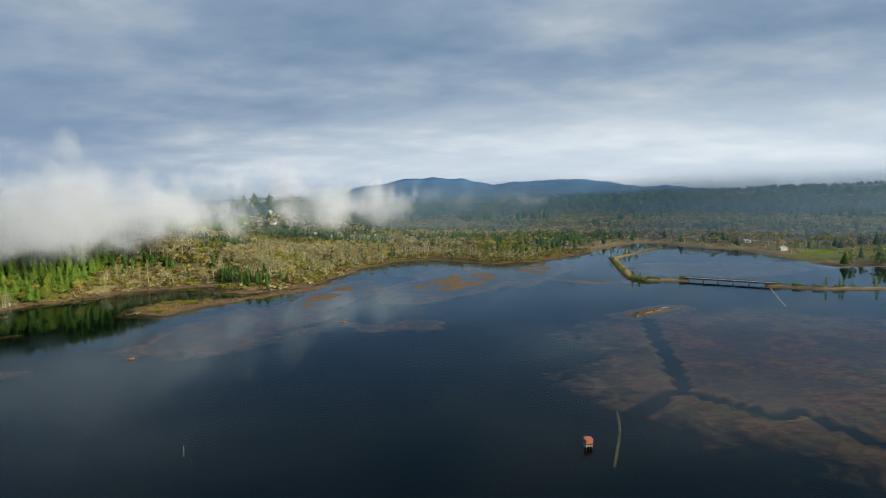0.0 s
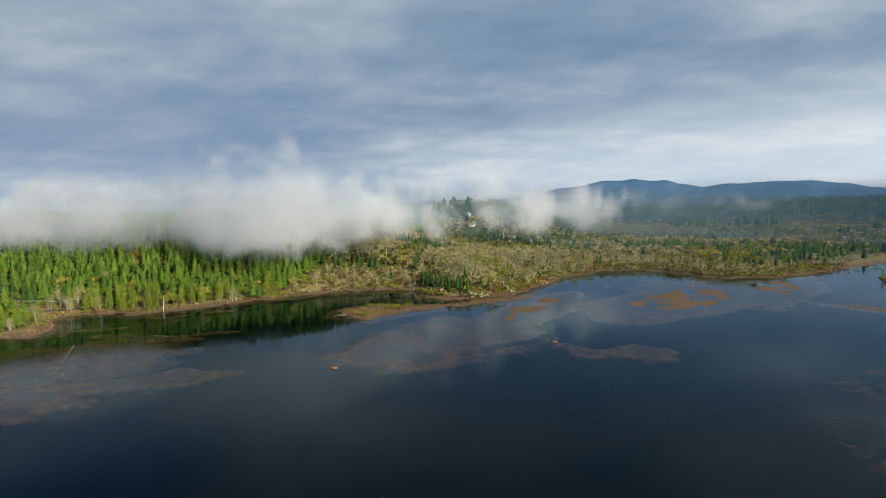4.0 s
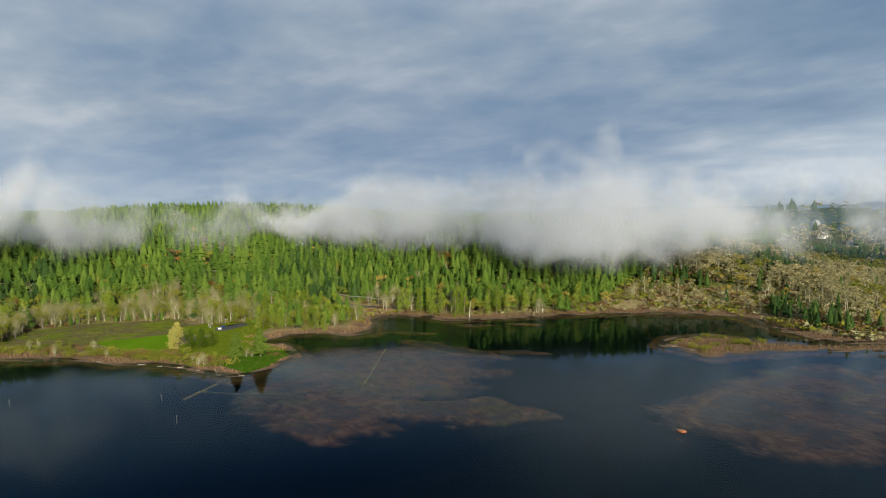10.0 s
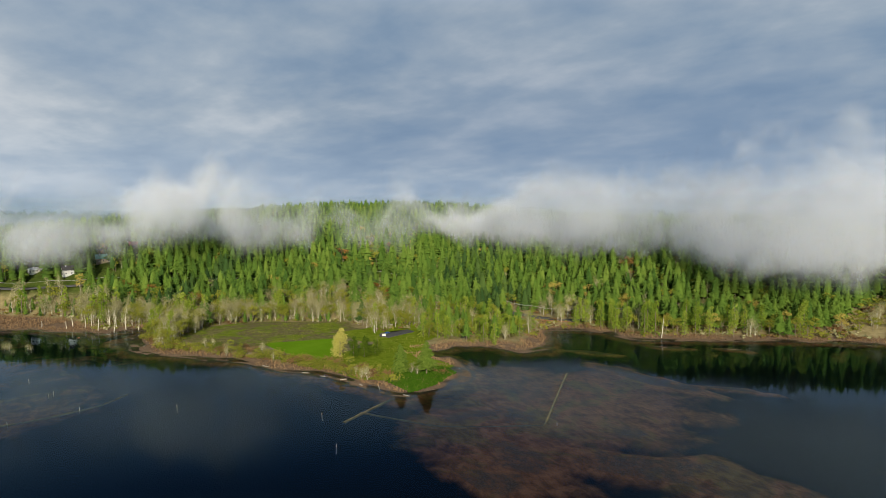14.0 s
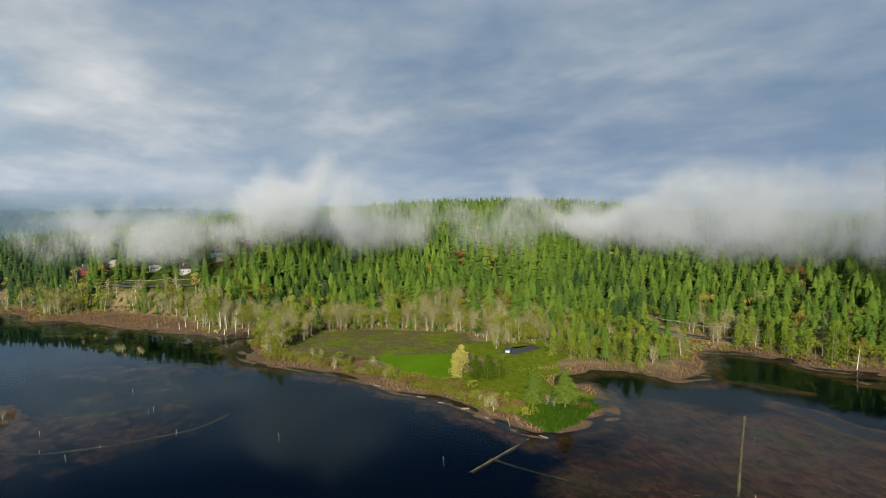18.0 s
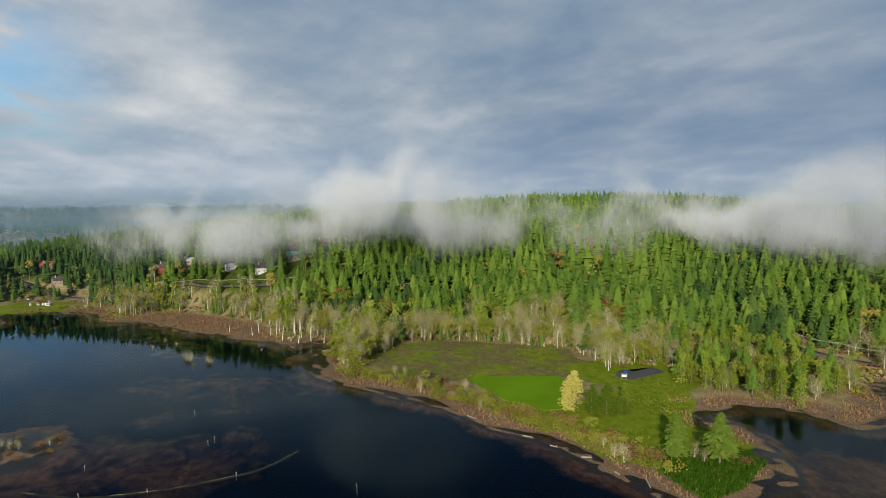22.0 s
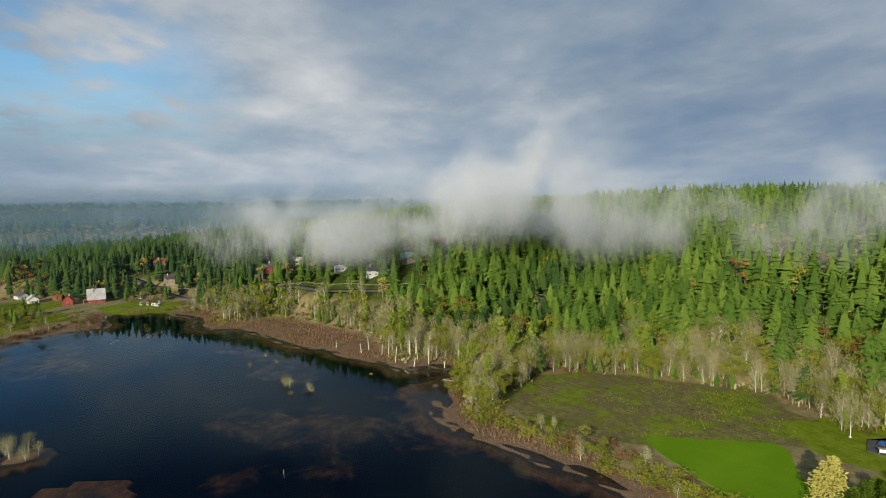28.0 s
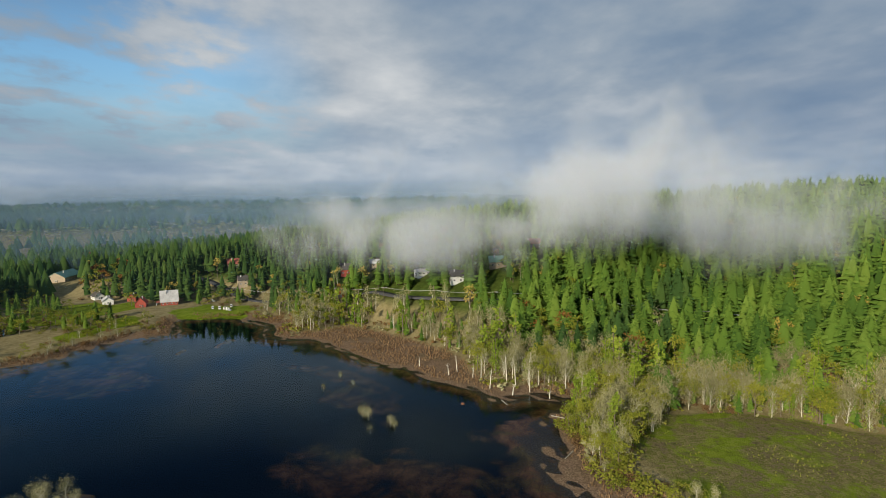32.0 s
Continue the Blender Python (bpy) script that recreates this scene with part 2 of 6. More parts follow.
MATS = [(-338, 378, 38, 9, 12), (-300, 404, 18, 4, 30), (-380, 448, 16, 5, 35), (-350, 478, 12, 4, 30), (150, 432, 12, 4, 20), (160, 590, 30, 7, -25), (-395, 392, 20, 4, 40), (-560, 150, 30, 12, 10), (-715, -30, 9, 3, 0), (-700, -45, 5, 2, 0), (-476, 42, 24, 17, 20), (-520, 0, 9, 9, 0), (28, 610, 112, 46, 62), (-92, 545, 84, 26, 78), (122, 690, 112, 30, 72), (430, 680, 34, 12, -40)]
LAWN = [(-515, 226), (-511, 250), (-505, 270), (-485, 263), (-464, 256), (-463, 240), (-474, 233), (-490, 228)]
MEADOW = [(-562, 189), (-592, 201), (-588, 239), (-556, 292), (-512, 283), (-508, 252), (-517, 224), (-535, 200)]
GRASS = [(-478, 222), (-464, 236), (-466, 258), (-480, 288), (-494, 330), (-470, 318), (-440, 298), (-412, 299), (-404, 268), (-415, 250), (-442, 236)]
FERNS = [(-402, 257), (-412, 270), (-411, 298), (-398, 297), (-384, 276), (-380, 260)]
TOWN = [(-340, 1040), (-90, 1030), (-90, 1125), (-340, 1135)]
NORTH_FIELD = [(446, 690), (446, 760), (640, 830), (700, 720)]
EAST_FIELD = [(537, 907), (610, 939), (575, 870), (511, 854)]
EAST_FIELD_FAR = [(495, 786), (559, 825), (525, 765), (467, 740)]
FIELD = [(-600, 205), (-564, 183), (-535, 165), (-505, 180), (-470, 200), (-425, 222), (-360, 245), (-370, 300), (-432, 318), (-440, 345), (-408, 355), (-404, 398), (-446, 396), (-470, 350), (-490, 338), (-512, 330), (-516, 300), (-558, 300), (-592, 246)]
FARM = [(-680, -260), (-860, -260), (-858, -190), (-842, -150), (-850, -60), (-825, -36), (-788, -45), (-760, -15), (-640, -110)]
ET = [(-486, 320), (-468, 330), (-442, 352), (-448, 384), (-480, 398), (-516, 390), (-530, 362), (-520, 338), (-500, 336)]
YARD = [(-800, -110), (-822, -100), (-830, -60), (-812, -48), (-793, -58), (-787, -92)]
PASTURE = [(-786, -222), (-750, -192), (-755, -168), (-785, -160), (-819, -150), (-840, -167), (-801, -190)]
STRIP = [(-722, -146), (-778, -126), (-764, -112), (-716, -134)]
LANDING = [(-807, -109), (-830, -94), (-796, -49), (-784, -49), (-784, -83)]
GARDEN = [(-770, -215), (-812, -230), (-840, -195), (-815, -160), (-780, -175)]
LOT_GRASS = [(-520, 285), (-532, 325), (-505, 342), (-480, 335), (-468, 316), (-478, 290), (-500, 283)]
CLEARING = [(-500, 392), (-468, 392), (-446, 402), (-450, 442), (-482, 434), (-506, 412)]
REEDBED = [(-705, 0), (-729, 10), (-758, 38), (-732, 75), (-684, 118), (-640, 128), (-630, 118), (-660, 88), (-690, 45)]
VERGE = [(-745, -135), (-765, -160), (-790, -140), (-778, -118)]


def lattice(x, y, seed):
    """Smooth value noise, 0 to 1."""
    xi, yi = np.floor(x).astype(np.int64), np.floor(y).astype(np.int64)
    fx, fy = x - xi, y - yi
    fx, fy = fx * fx * (3 - 2 * fx), fy * fy * (3 - 2 * fy)

    def h(a, b):
        v = np.sin(a * 127.1 + b * 311.7 + seed * 74.7) * 43758.5453
        return v - np.floor(v)
    return (h(xi, yi) * (1 - fx) + h(xi + 1, yi) * fx) * (1 - fy) + (h(xi, yi + 1) * (1 - fx) + h(xi + 1, yi + 1) * fx) * fy


def fractal(x, y, size, seed, octaves=4):
    out, amp, tot = 0, 1.0, 0
    for o in range(octaves):
        out = out + amp * lattice(x / size, y / size, seed + o * 13)
        tot += amp
        amp, size = amp * 0.5, size * 0.5
    return out / tot


def step01(v, lo, hi):
    t = np.clip((v - lo) / (hi - lo), 0, 1)
    return t * t * (3 - 2 * t)


def to_line(x, y, pts, closed=False):
    best = np.full(np.shape(x), 1e9)
    n = len(pts)
    for i in range(n if closed else n - 1):
        (ax, ay), (bx, by) = pts[i], pts[(i + 1) % n]
        ux, uy = bx - ax, by - ay
        t = np.clip(((x - ax) * ux + (y - ay) * uy) / (ux * ux + uy * uy), 0, 1)
        best = np.minimum(best, (x - ax - t * ux) ** 2 + (y - ay - t * uy) ** 2)
    return np.sqrt(best)


def inside(x, y, pts):
    c = np.zeros(np.shape(x), bool)
    n = len(pts)
    for i in range(n):
        (ax, ay), (bx, by) = pts[i], pts[(i + 1) % n]
        if ay != by:
            c ^= ((ay > y) != (by > y)) & (x < (bx - ax) * (y - ay) / (by - ay) + ax)
    return c


def signed(x, y, pts):
    d = to_line(x, y, pts, True)
    return np.where(inside(x, y, pts), d, -d)


def bell(x, y, cx, cy, s):
    return np.exp(-((x - cx) ** 2 + (y - cy) ** 2) / (2 * s * s))


def ellipse(x, y, e):
    cx, cy, rx, ry, rot = e
    c, s = math.cos(radians(rot)), math.sin(radians(rot))
    u, v = (x - cx) * c + (y - cy) * s, -(x - cx) * s + (y - cy) * c
    return np.sqrt((u / rx) ** 2 + (v / ry) ** 2)


def inland(x, y):
    """Metres from the shore, positive on land."""
    return signed(x, y, MAINLAND)


def hills(x, y, d):
    far = np.sqrt((x + 200) ** 2 + (y - 150) ** 2)
    h = 66 * bell(x, y, -790, 440, 215) * step01(d, 15, 240)
    h = h + 29 * bell(x, y, -860, 105, 150) * step01(d, 10, 120) + 20 * bell(x, y, -1020, -60, 170) * step01(d, 20, 200)
    h = h + 78 * bell(x, y, -330, 1360, 130) + 30 * bell(x, y, -560, 900, 260) * step01(d, 30, 260) + 34 * bell(x, y, -400, 665, 135) * step01(d, 8, 110)
    h = h + 45 * bell(x, y, 2700, 3000, 900)
    h = h + step01(far, 900, 2800) * (12 + 52 * fractal(x, y, 1100, 3, 3)) * step01(d, 0, 400)
    return h * (1 - step01(signed(x, y, FIELD), -35, 0)) * (1 - step01(signed(x, y, FARM), -40, 0)) * (1 - step01(signed(x, y, REEDBED), -25, 0))


def ground_height(x, y):
    d = inland(x, y)
    w = (fractal(x, y, 22, 5, 4) - 0.5) * 15
    dw = np.where(d > -40, d + w, d)
    for isle in (ISLE_LOW, ISLE_DRIFT):
        dw = np.maximum(dw, np.minimum(signed(x, y, isle), 8) + w * 0.5)
    flat = np.zeros(np.shape(x))
    wx, wy = x + (fractal(x, y, 40, 21, 5) - 0.5) * 70, y + (fractal(x, y, 40, 22, 5) - 0.5) * 70
    for e in FLATS:
        flat = np.maximum(flat, step01(ellipse(wx, wy, e), 1.48, 0.62))
    flat = np.maximum(flat, step01(dw, -20, -5))
    bed = -2.6 + flat * (2.36 + 1.2 * (fractal(x, y, 26, 31, 5) - 0.5) - 0.76 * step01(-x, 300, 430) * step01(dw, -3, -10) + 0.30 * step01(dw, -16, 0))
    for c in CHANNELS:
        bed = np.where(to_line(x, y, c) < 3.2 + 2 * fractal(x, y, 20, 8, 2), np.minimum(bed, -1.6), bed)
    bed = np.minimum(bed, -0.14)
    for e in MATS:
        el = ellipse(wx * 0.3 + x * 0.7, wy * 0.3 + y * 0.7, e)
        bed = np.where(el < 1.2, np.maximum(bed, -0.3 + 0.48 * step01(el, 1.2, 0.4) * (0.05 + 1.15 * fractal(x, y, 13, 33, 4))), bed)
    land = -0.16 + 0.62 * step01(dw, 0, 11) + 1.20 * step01(dw, 10, 20) + (0.65 - 0.35 * step01(dw, 8, 20)) * (fractal(x, y, 11, 41, 3) - 0.5) + hills(x, y, d)
    land = land - 1.0 * step01(dw, 10, 20) * step01(signed(x, y, REEDBED), -4, 6)
    h = np.where(dw > 0, land, np.minimum(bed + step01(dw, -5, 0) * 0.25, 0.08))
    h = np.where(signed(x, y, LAGOON) + w * 0.4 > 0, -1.0, h)
    for line in EMBANKMENT:
        e = to_line(x, y, line)
        h = np.maximum(h, -3 + 4.6 * step01(e, 9.0, 3.5))
    return h


def mesh_from(name, verts, faces, mats=(), index=None, tint=None, smooth=False):
    """A mesh out of arrays; faces all have the same number of corners."""
    verts, faces = np.asarray(verts, np.float32), np.asarray(faces, np.int32)
    me = bpy.data.meshes.new(name)
    k = faces.shape[1]
    me.vertices.add(len(verts))
    me.vertices.foreach_set("co", verts.ravel())
    me.loops.add(faces.size)
    me.loops.foreach_set("vertex_index", faces.ravel())
    me.polygons.add(len(faces))
    me.polygons.foreach_set("loop_start", np.arange(0, faces.size, k, dtype=np.int32))
    if index is not None:
        me.polygons.foreach_set("material_index", np.asarray(index, np.int32))
    if smooth:
        me.polygons.foreach_set("use_smooth", np.ones(len(faces), bool))
    if tint is not None:
        a = me.attributes.new("tint", "FLOAT", "POINT")
        a.data.foreach_set("value", np.asarray(tint, np.float32))
    for m in mats:
        me.materials.append(m)
    me.update(calc_edges=True)
    me.validate()
    return me


# ---- ground ----
def axis(lo, hi, fine_lo, fine_hi, step):
    mid = np.arange(fine_lo, fine_hi + step, step)
    out_a, out_b, s = [], [], step
    a, b = fine_lo, fine_hi
    while a > lo or b < hi:
        s = min(s * 1.18, 160)
        a, b = a - s, b + s
        if a > lo - 160:
            out_a.append(a)
        if b < hi + 160:
            out_b.append(b)
    return np.concatenate([out_a[::-1], mid, out_b])


gx, gy = axis(-4900, 4900, -880, 330, 4.0), axis(-4900, 4900, -220, 800, 4.0)
GX, GY = np.meshgrid(gx, gy)
GZ = ground_height(GX, GY)
ny, nx = GX.shape
ids = np.arange(nx * ny).reshape(ny, nx)
quads = np.stack([ids[:-1, :-1], ids[:-1, 1:], ids[1:, 1:], ids[1:, :-1]], -1).reshape(-1, 4)

m, n = material("ground_cover")
pos = n.add("ShaderNodeNewGeometry").outputs["Position"]
z = n.add("ShaderNodeSeparateXYZ", ins={0: pos}).outputs[2]
n1, n2, n3 = n.noise(pos, 0.035, 6.0, 0.6), n.noise(pos, 0.22, 7.0, 0.72), n.noise(pos, 1.4, 3.0)
mud = n.ramp(n.math("ADD", n.math("MULTIPLY", n1, 0.55), n.math("MULTIPLY", n.noise(pos, 0.09, 6.0, 0.65, 0.8), 0.45)), [(0.30, (0.10, 0.044, 0.016)), (0.42, (0.35, 0.145, 0.052)), (0.52, (0.55, 0.235, 0.098)), (0.60, (0.26, 0.112, 0.042)), (0.70, (0.53, 0.28, 0.095)), (0.8, (0.58, 0.31, 0.12))])
mud = n.mix(n.math("MULTIPLY", n.smooth(n.noise(pos, 0.026, 6.0, 0.66, 0.9), 0.50, 0.60), 0.65), mud, (0.27, 0.20, 0.055, 1))
streak = n.add("ShaderNodeMapping", ins={"Vector": pos, "Rotation": (0, 0, radians(38)), "Scale": (0.15, 0.34, 1.0)})
mud = n.mix(n.math("MULTIPLY", n.smooth(n.noise(streak.outputs[0], 1.0, 6.0, 0.68, 0.6), 0.44, 0.62), 0.52), mud, (0.085, 0.042, 0.024, 1))
# bed colour falls to near black with depth, as if water absorbed the light
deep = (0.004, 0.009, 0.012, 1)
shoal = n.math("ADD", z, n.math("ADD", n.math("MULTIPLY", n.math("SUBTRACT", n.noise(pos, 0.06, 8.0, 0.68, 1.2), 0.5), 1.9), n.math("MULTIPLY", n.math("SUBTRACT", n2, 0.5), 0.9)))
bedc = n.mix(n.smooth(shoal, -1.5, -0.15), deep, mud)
reed = n.mix(n.smooth(n1, 0.45, 0.62), n.ramp(n2, [(0.3, (0.085, 0.054, 0.036)), (0.5, (0.200, 0.138, 0.090)), (0.72, (0.33, 0.240, 0.160))]), n.ramp(n2, [(0.3, (0.080, 0.054, 0.032)), (0.5, (0.18, 0.126, 0.078)), (0.72, (0.29, 0.212, 0.135))]))
reed = n.mix(n.math("MULTIPLY", n.smooth(n.math("ADD", n.math("MULTIPLY", n3, 0.5), n.math("MULTIPLY", n2, 0.5)), 0.47, 0.58), 0.6), reed, (0.055, 0.034, 0.020, 1))
soil = n.ramp(n2, [(0.3, (0.130, 0.110, 0.050)), (0.5, (0.215, 0.180, 0.090)), (0.75, (0.31, 0.255, 0.14))])
landc = n.mix(n.smooth(n.math("ADD", z, n.math("MULTIPLY", n1, 1.2)), 1.35, 2.0), reed, soil)


def cover_of(name):
    """Weight of a plant cover, its edge broken up by the noise."""
    w = n.add("ShaderNodeAttribute", attribute_name=name).outputs["Fac"]
    return n.smooth(n.math("ADD", w, n.math("MULTIPLY", n.math("SUBTRACT", n2, 0.5), 0.9)), 0.35, 0.65)


meadow_c = n.ramp(n2, [(0.3, (0.060, 0.052, 0.028)), (0.44, (0.15, 0.122, 0.066)), (0.50, (0.080, 0.095, 0.016)), (0.55, (0.19, 0.150, 0.080)), (0.62, (0.10, 0.12, 0.020)), (0.75, (0.27, 0.22, 0.12))])
grass_c = n.ramp(n2, [(0.3, (0.070, 0.100, 0.010)), (0.5, (0.125, 0.172, 0.013)), (0.75, (0.19, 0.22, 0.028))])
meadow_c = n.mix(n.math("MULTIPLY", n.smooth(n.noise(pos, 0.05, 6.0, 0.7, 0.6), 0.46, 0.60), 0.85), meadow_c, grass_c)
landc = n.mix(n.smooth(z, 11.0, 20.0), landc, n.ramp(n2, [(0.3, (0.028, 0.045, 0.010)), (0.55, (0.060, 0.085, 0.016)), (0.75, (0.095, 0.105, 0.028))]))
landc = n.mix(cover_of("meadow"), landc, meadow_c)
landc = n.mix(cover_of("grass"), landc, grass_c)
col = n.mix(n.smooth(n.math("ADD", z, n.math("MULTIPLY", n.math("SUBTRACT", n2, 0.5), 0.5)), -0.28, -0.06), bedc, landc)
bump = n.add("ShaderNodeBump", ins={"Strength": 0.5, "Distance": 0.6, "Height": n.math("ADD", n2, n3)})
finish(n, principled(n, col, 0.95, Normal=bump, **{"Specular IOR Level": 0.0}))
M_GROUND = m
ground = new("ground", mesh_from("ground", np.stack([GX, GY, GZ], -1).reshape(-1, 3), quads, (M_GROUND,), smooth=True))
for cover_name, outlines in (("meadow", (MEADOW, NORTH_FIELD, VERGE)), ("grass", (GRASS, LOT_GRASS, YARD, GARDEN, PASTURE, STRIP, LANDING, EAST_FIELD, EAST_FIELD_FAR))):
    w = np.zeros(GX.shape)
    for o in outlines:
        w = np.maximum(w, step01(signed(GX, GY, o) + (9 if o is MEADOW else 3) + 16 * (fractal(GX, GY, 22, 77, 3) - 0.5), -5, 5))
    at = ground.data.attributes.new(cover_name, "FLOAT", "POINT")
    at.data.foreach_set("value", w.ravel().astype(np.float32))
tagged(ground, "estuary ground of mud flats, reed marsh and wooded hills", "ground", kind="structure")


def height_at(x, y):
    """The ground sheet's height, read between its grid lines."""
    x, y = np.atleast_1d(np.asarray(x, float)), np.atleast_1d(np.asarray(y, float))
    i = np.clip(np.searchsorted(gx, x) - 1, 0, nx - 2)
    j = np.clip(np.searchsorted(gy, y) - 1, 0, ny - 2)
    u, v = (x - gx[i]) / (gx[i + 1] - gx[i]), (y - gy[j]) / (gy[j + 1] - gy[j])
    return (GZ[j, i] * (1 - u) + GZ[j, i + 1] * u) * (1 - v) + (GZ[j + 1, i] * (1 - u) + GZ[j + 1, i + 1] * u) * v


# ---- water ----
m, n = material("estuary_water")
fres = n.math("MULTIPLY", n.math("POWER", n.add("ShaderNodeFresnel", ins={"IOR": 1.33}).outputs[0], 1.55), 1.60, clamp=True)
gloss = n.add("ShaderNodeBsdfGlossy", ins={"Color": (0.64, 0.84, 1.0, 1), "Roughness": 0.035})
clear_w = n.add("ShaderNodeBsdfTransparent", ins={"Color": (0.95, 0.92, 0.84, 1)})
mw = n.add("ShaderNodeMixShader", ins={0: fres, 1: clear_w.outputs[0], 2: gloss.outputs[0]})
finish(n, mw.outputs[0])
M_WATER = m
water = new("water", mesh_from("water", [(-1400, -4900, 0), (4900, -4900, 0), (4900, 1300, 0), (-1400, 1300, 0)], [(0, 1, 2, 3)], (M_WATER,)))
tagged(water, "calm dark estuary water mirroring the cloudy sky", "water", kind="structure")


# ---- plants: templates ----
def tube(p0, p1, r0, r1, sides=4):
    p0, p1 = np.asarray(p0, float), np.asarray(p1, float)
    a = np.linspace(0, 2 * math.pi, sides, endpoint=False)
    d = p1 - p0
    u = np.cross(d, (0.3, 0.9, 0.1))
    u /= np.linalg.norm(u) + 1e-9
    w = np.cross(d, u)
    w /= np.linalg.norm(w) + 1e-9
    ring = np.cos(a)[:, None] * u + np.sin(a)[:, None] * w
    v = np.concatenate([p0 + ring * r0, p1 + ring * r1])
    f = []
    for i in range(sides):
        j = (i + 1) % sides
        f += [(i, j, sides + j), (i, sides + j, sides + i)]
    return v, np.array(f)


class Shape:
    """Triangles with material numbers, gathered piece by piece."""

    def __init__(self):
        self.v, self.f, self.m, self.n = [], [], [], 0

    def add(self, v, f, mat=0):
        v, f = np.asarray(v, float), np.asarray(f, int)
        self.v.append(v)
        self.f.append(f + self.n)
        self.m.append(np.full(len(f), mat))
        self.n += len(v)
        return self

    def get(self):
        return np.concatenate(self.v), np.concatenate(self.f), np.concatenate(self.m)


def conifer_crown(rng, height, radius, branches, bare=0.12, full=True):
    """Drooping needle boughs round the stem, ragged in outline."""
    s = Shape()
    u = np.sort(rng.random(branches)) ** 0.85
    u = bare + (1 - bare) * u
    az = rng.random(branches) * 2 * math.pi
    taper = (1 - u) ** 0.66 * np.clip((u - bare) / 0.12 + 0.6, 0, 1)
    r = radius * (taper * rng.uniform(0.62, 1.22, branches) + 0.02)
    z0 = height * u
    wide = np.maximum(r * rng.uniform(0.28, 0.50, branches), 0.3) * (1.0 if branches > 100 else 1.25)
    droop = r * rng.uniform(0.18, 0.55, branches)
    c, q = np.cos(az), np.sin(az)
    zero = np.zeros(branches)
    tip = np.stack([c * r, q * r, z0 - droop], -1)
    base = np.stack([c * 0.05, q * 0.05, z0 + height * 0.03], -1)
    mid = np.stack([c * r * 0.58, q * r * 0.58, z0 - droop * 0.25], -1)
    side = np.stack([-q, c, zero], -1) * wide[:, None]
    sag = np.stack([zero, zero, r * rng.uniform(0.12, 0.45, branches)], -1)
    if full:
        v = np.stack([base, mid + side - sag, tip, mid - side - sag, mid], 1).reshape(-1, 3)
        k = np.arange(branches)[:, None] * 5
        f = np.concatenate([k + np.array([0, 1, 4]), k + np.array([1, 2, 4]), k + np.array([0, 4, 3]), k + np.array([4, 2, 3])])
    else:
        v = np.stack([base, mid + side * 1.2 - sag, tip, mid - side * 1.2 - sag], 1).reshape(-1, 3)
        k = np.arange(branches)[:, None] * 4
        f = np.concatenate([k + np.array([0, 1, 2]), k + np.array([0, 2, 3])])
    s.add(v, f)
    a = np.linspace(0, 2 * math.pi, 6, endpoint=False)
    if branches < 20:
        s.add(np.concatenate([np.stack([np.cos(a) * radius * 0.8, np.sin(a) * radius * 0.8, np.full(6, height * (bare + 0.04))], -1) * rng.uniform(0.8, 1.2, (6, 1)) ** (1, 1, 0), [(0, 0, height)]]), [(i, (i + 1) % 6, 6) for i in range(6)])
        return s
    rings = [np.stack([np.cos(a + k * 0.5) * radius * q, np.sin(a + k * 0.5) * radius * q, np.full(6, height * z)], -1) * rng.uniform(0.85, 1.15, (6, 1)) ** (1, 1, 0) for k, (q, z) in enumerate(((0.44, bare + 0.02), (0.31, 0.52), (0.17, 0.78)))]
    core = np.concatenate([*rings, [(0, 0, height * 0.985)]])
    f = []
    for k in (0, 6):
        for i in range(6):
            j = (i + 1) % 6
            f += [(k + i, k + j, k + 6 + i), (k + j, k + 6 + j, k + 6 + i)]
    s.add(core, f + [(12 + i, 12 + (i + 1) % 6, 18) for i in range(6)])
    return s


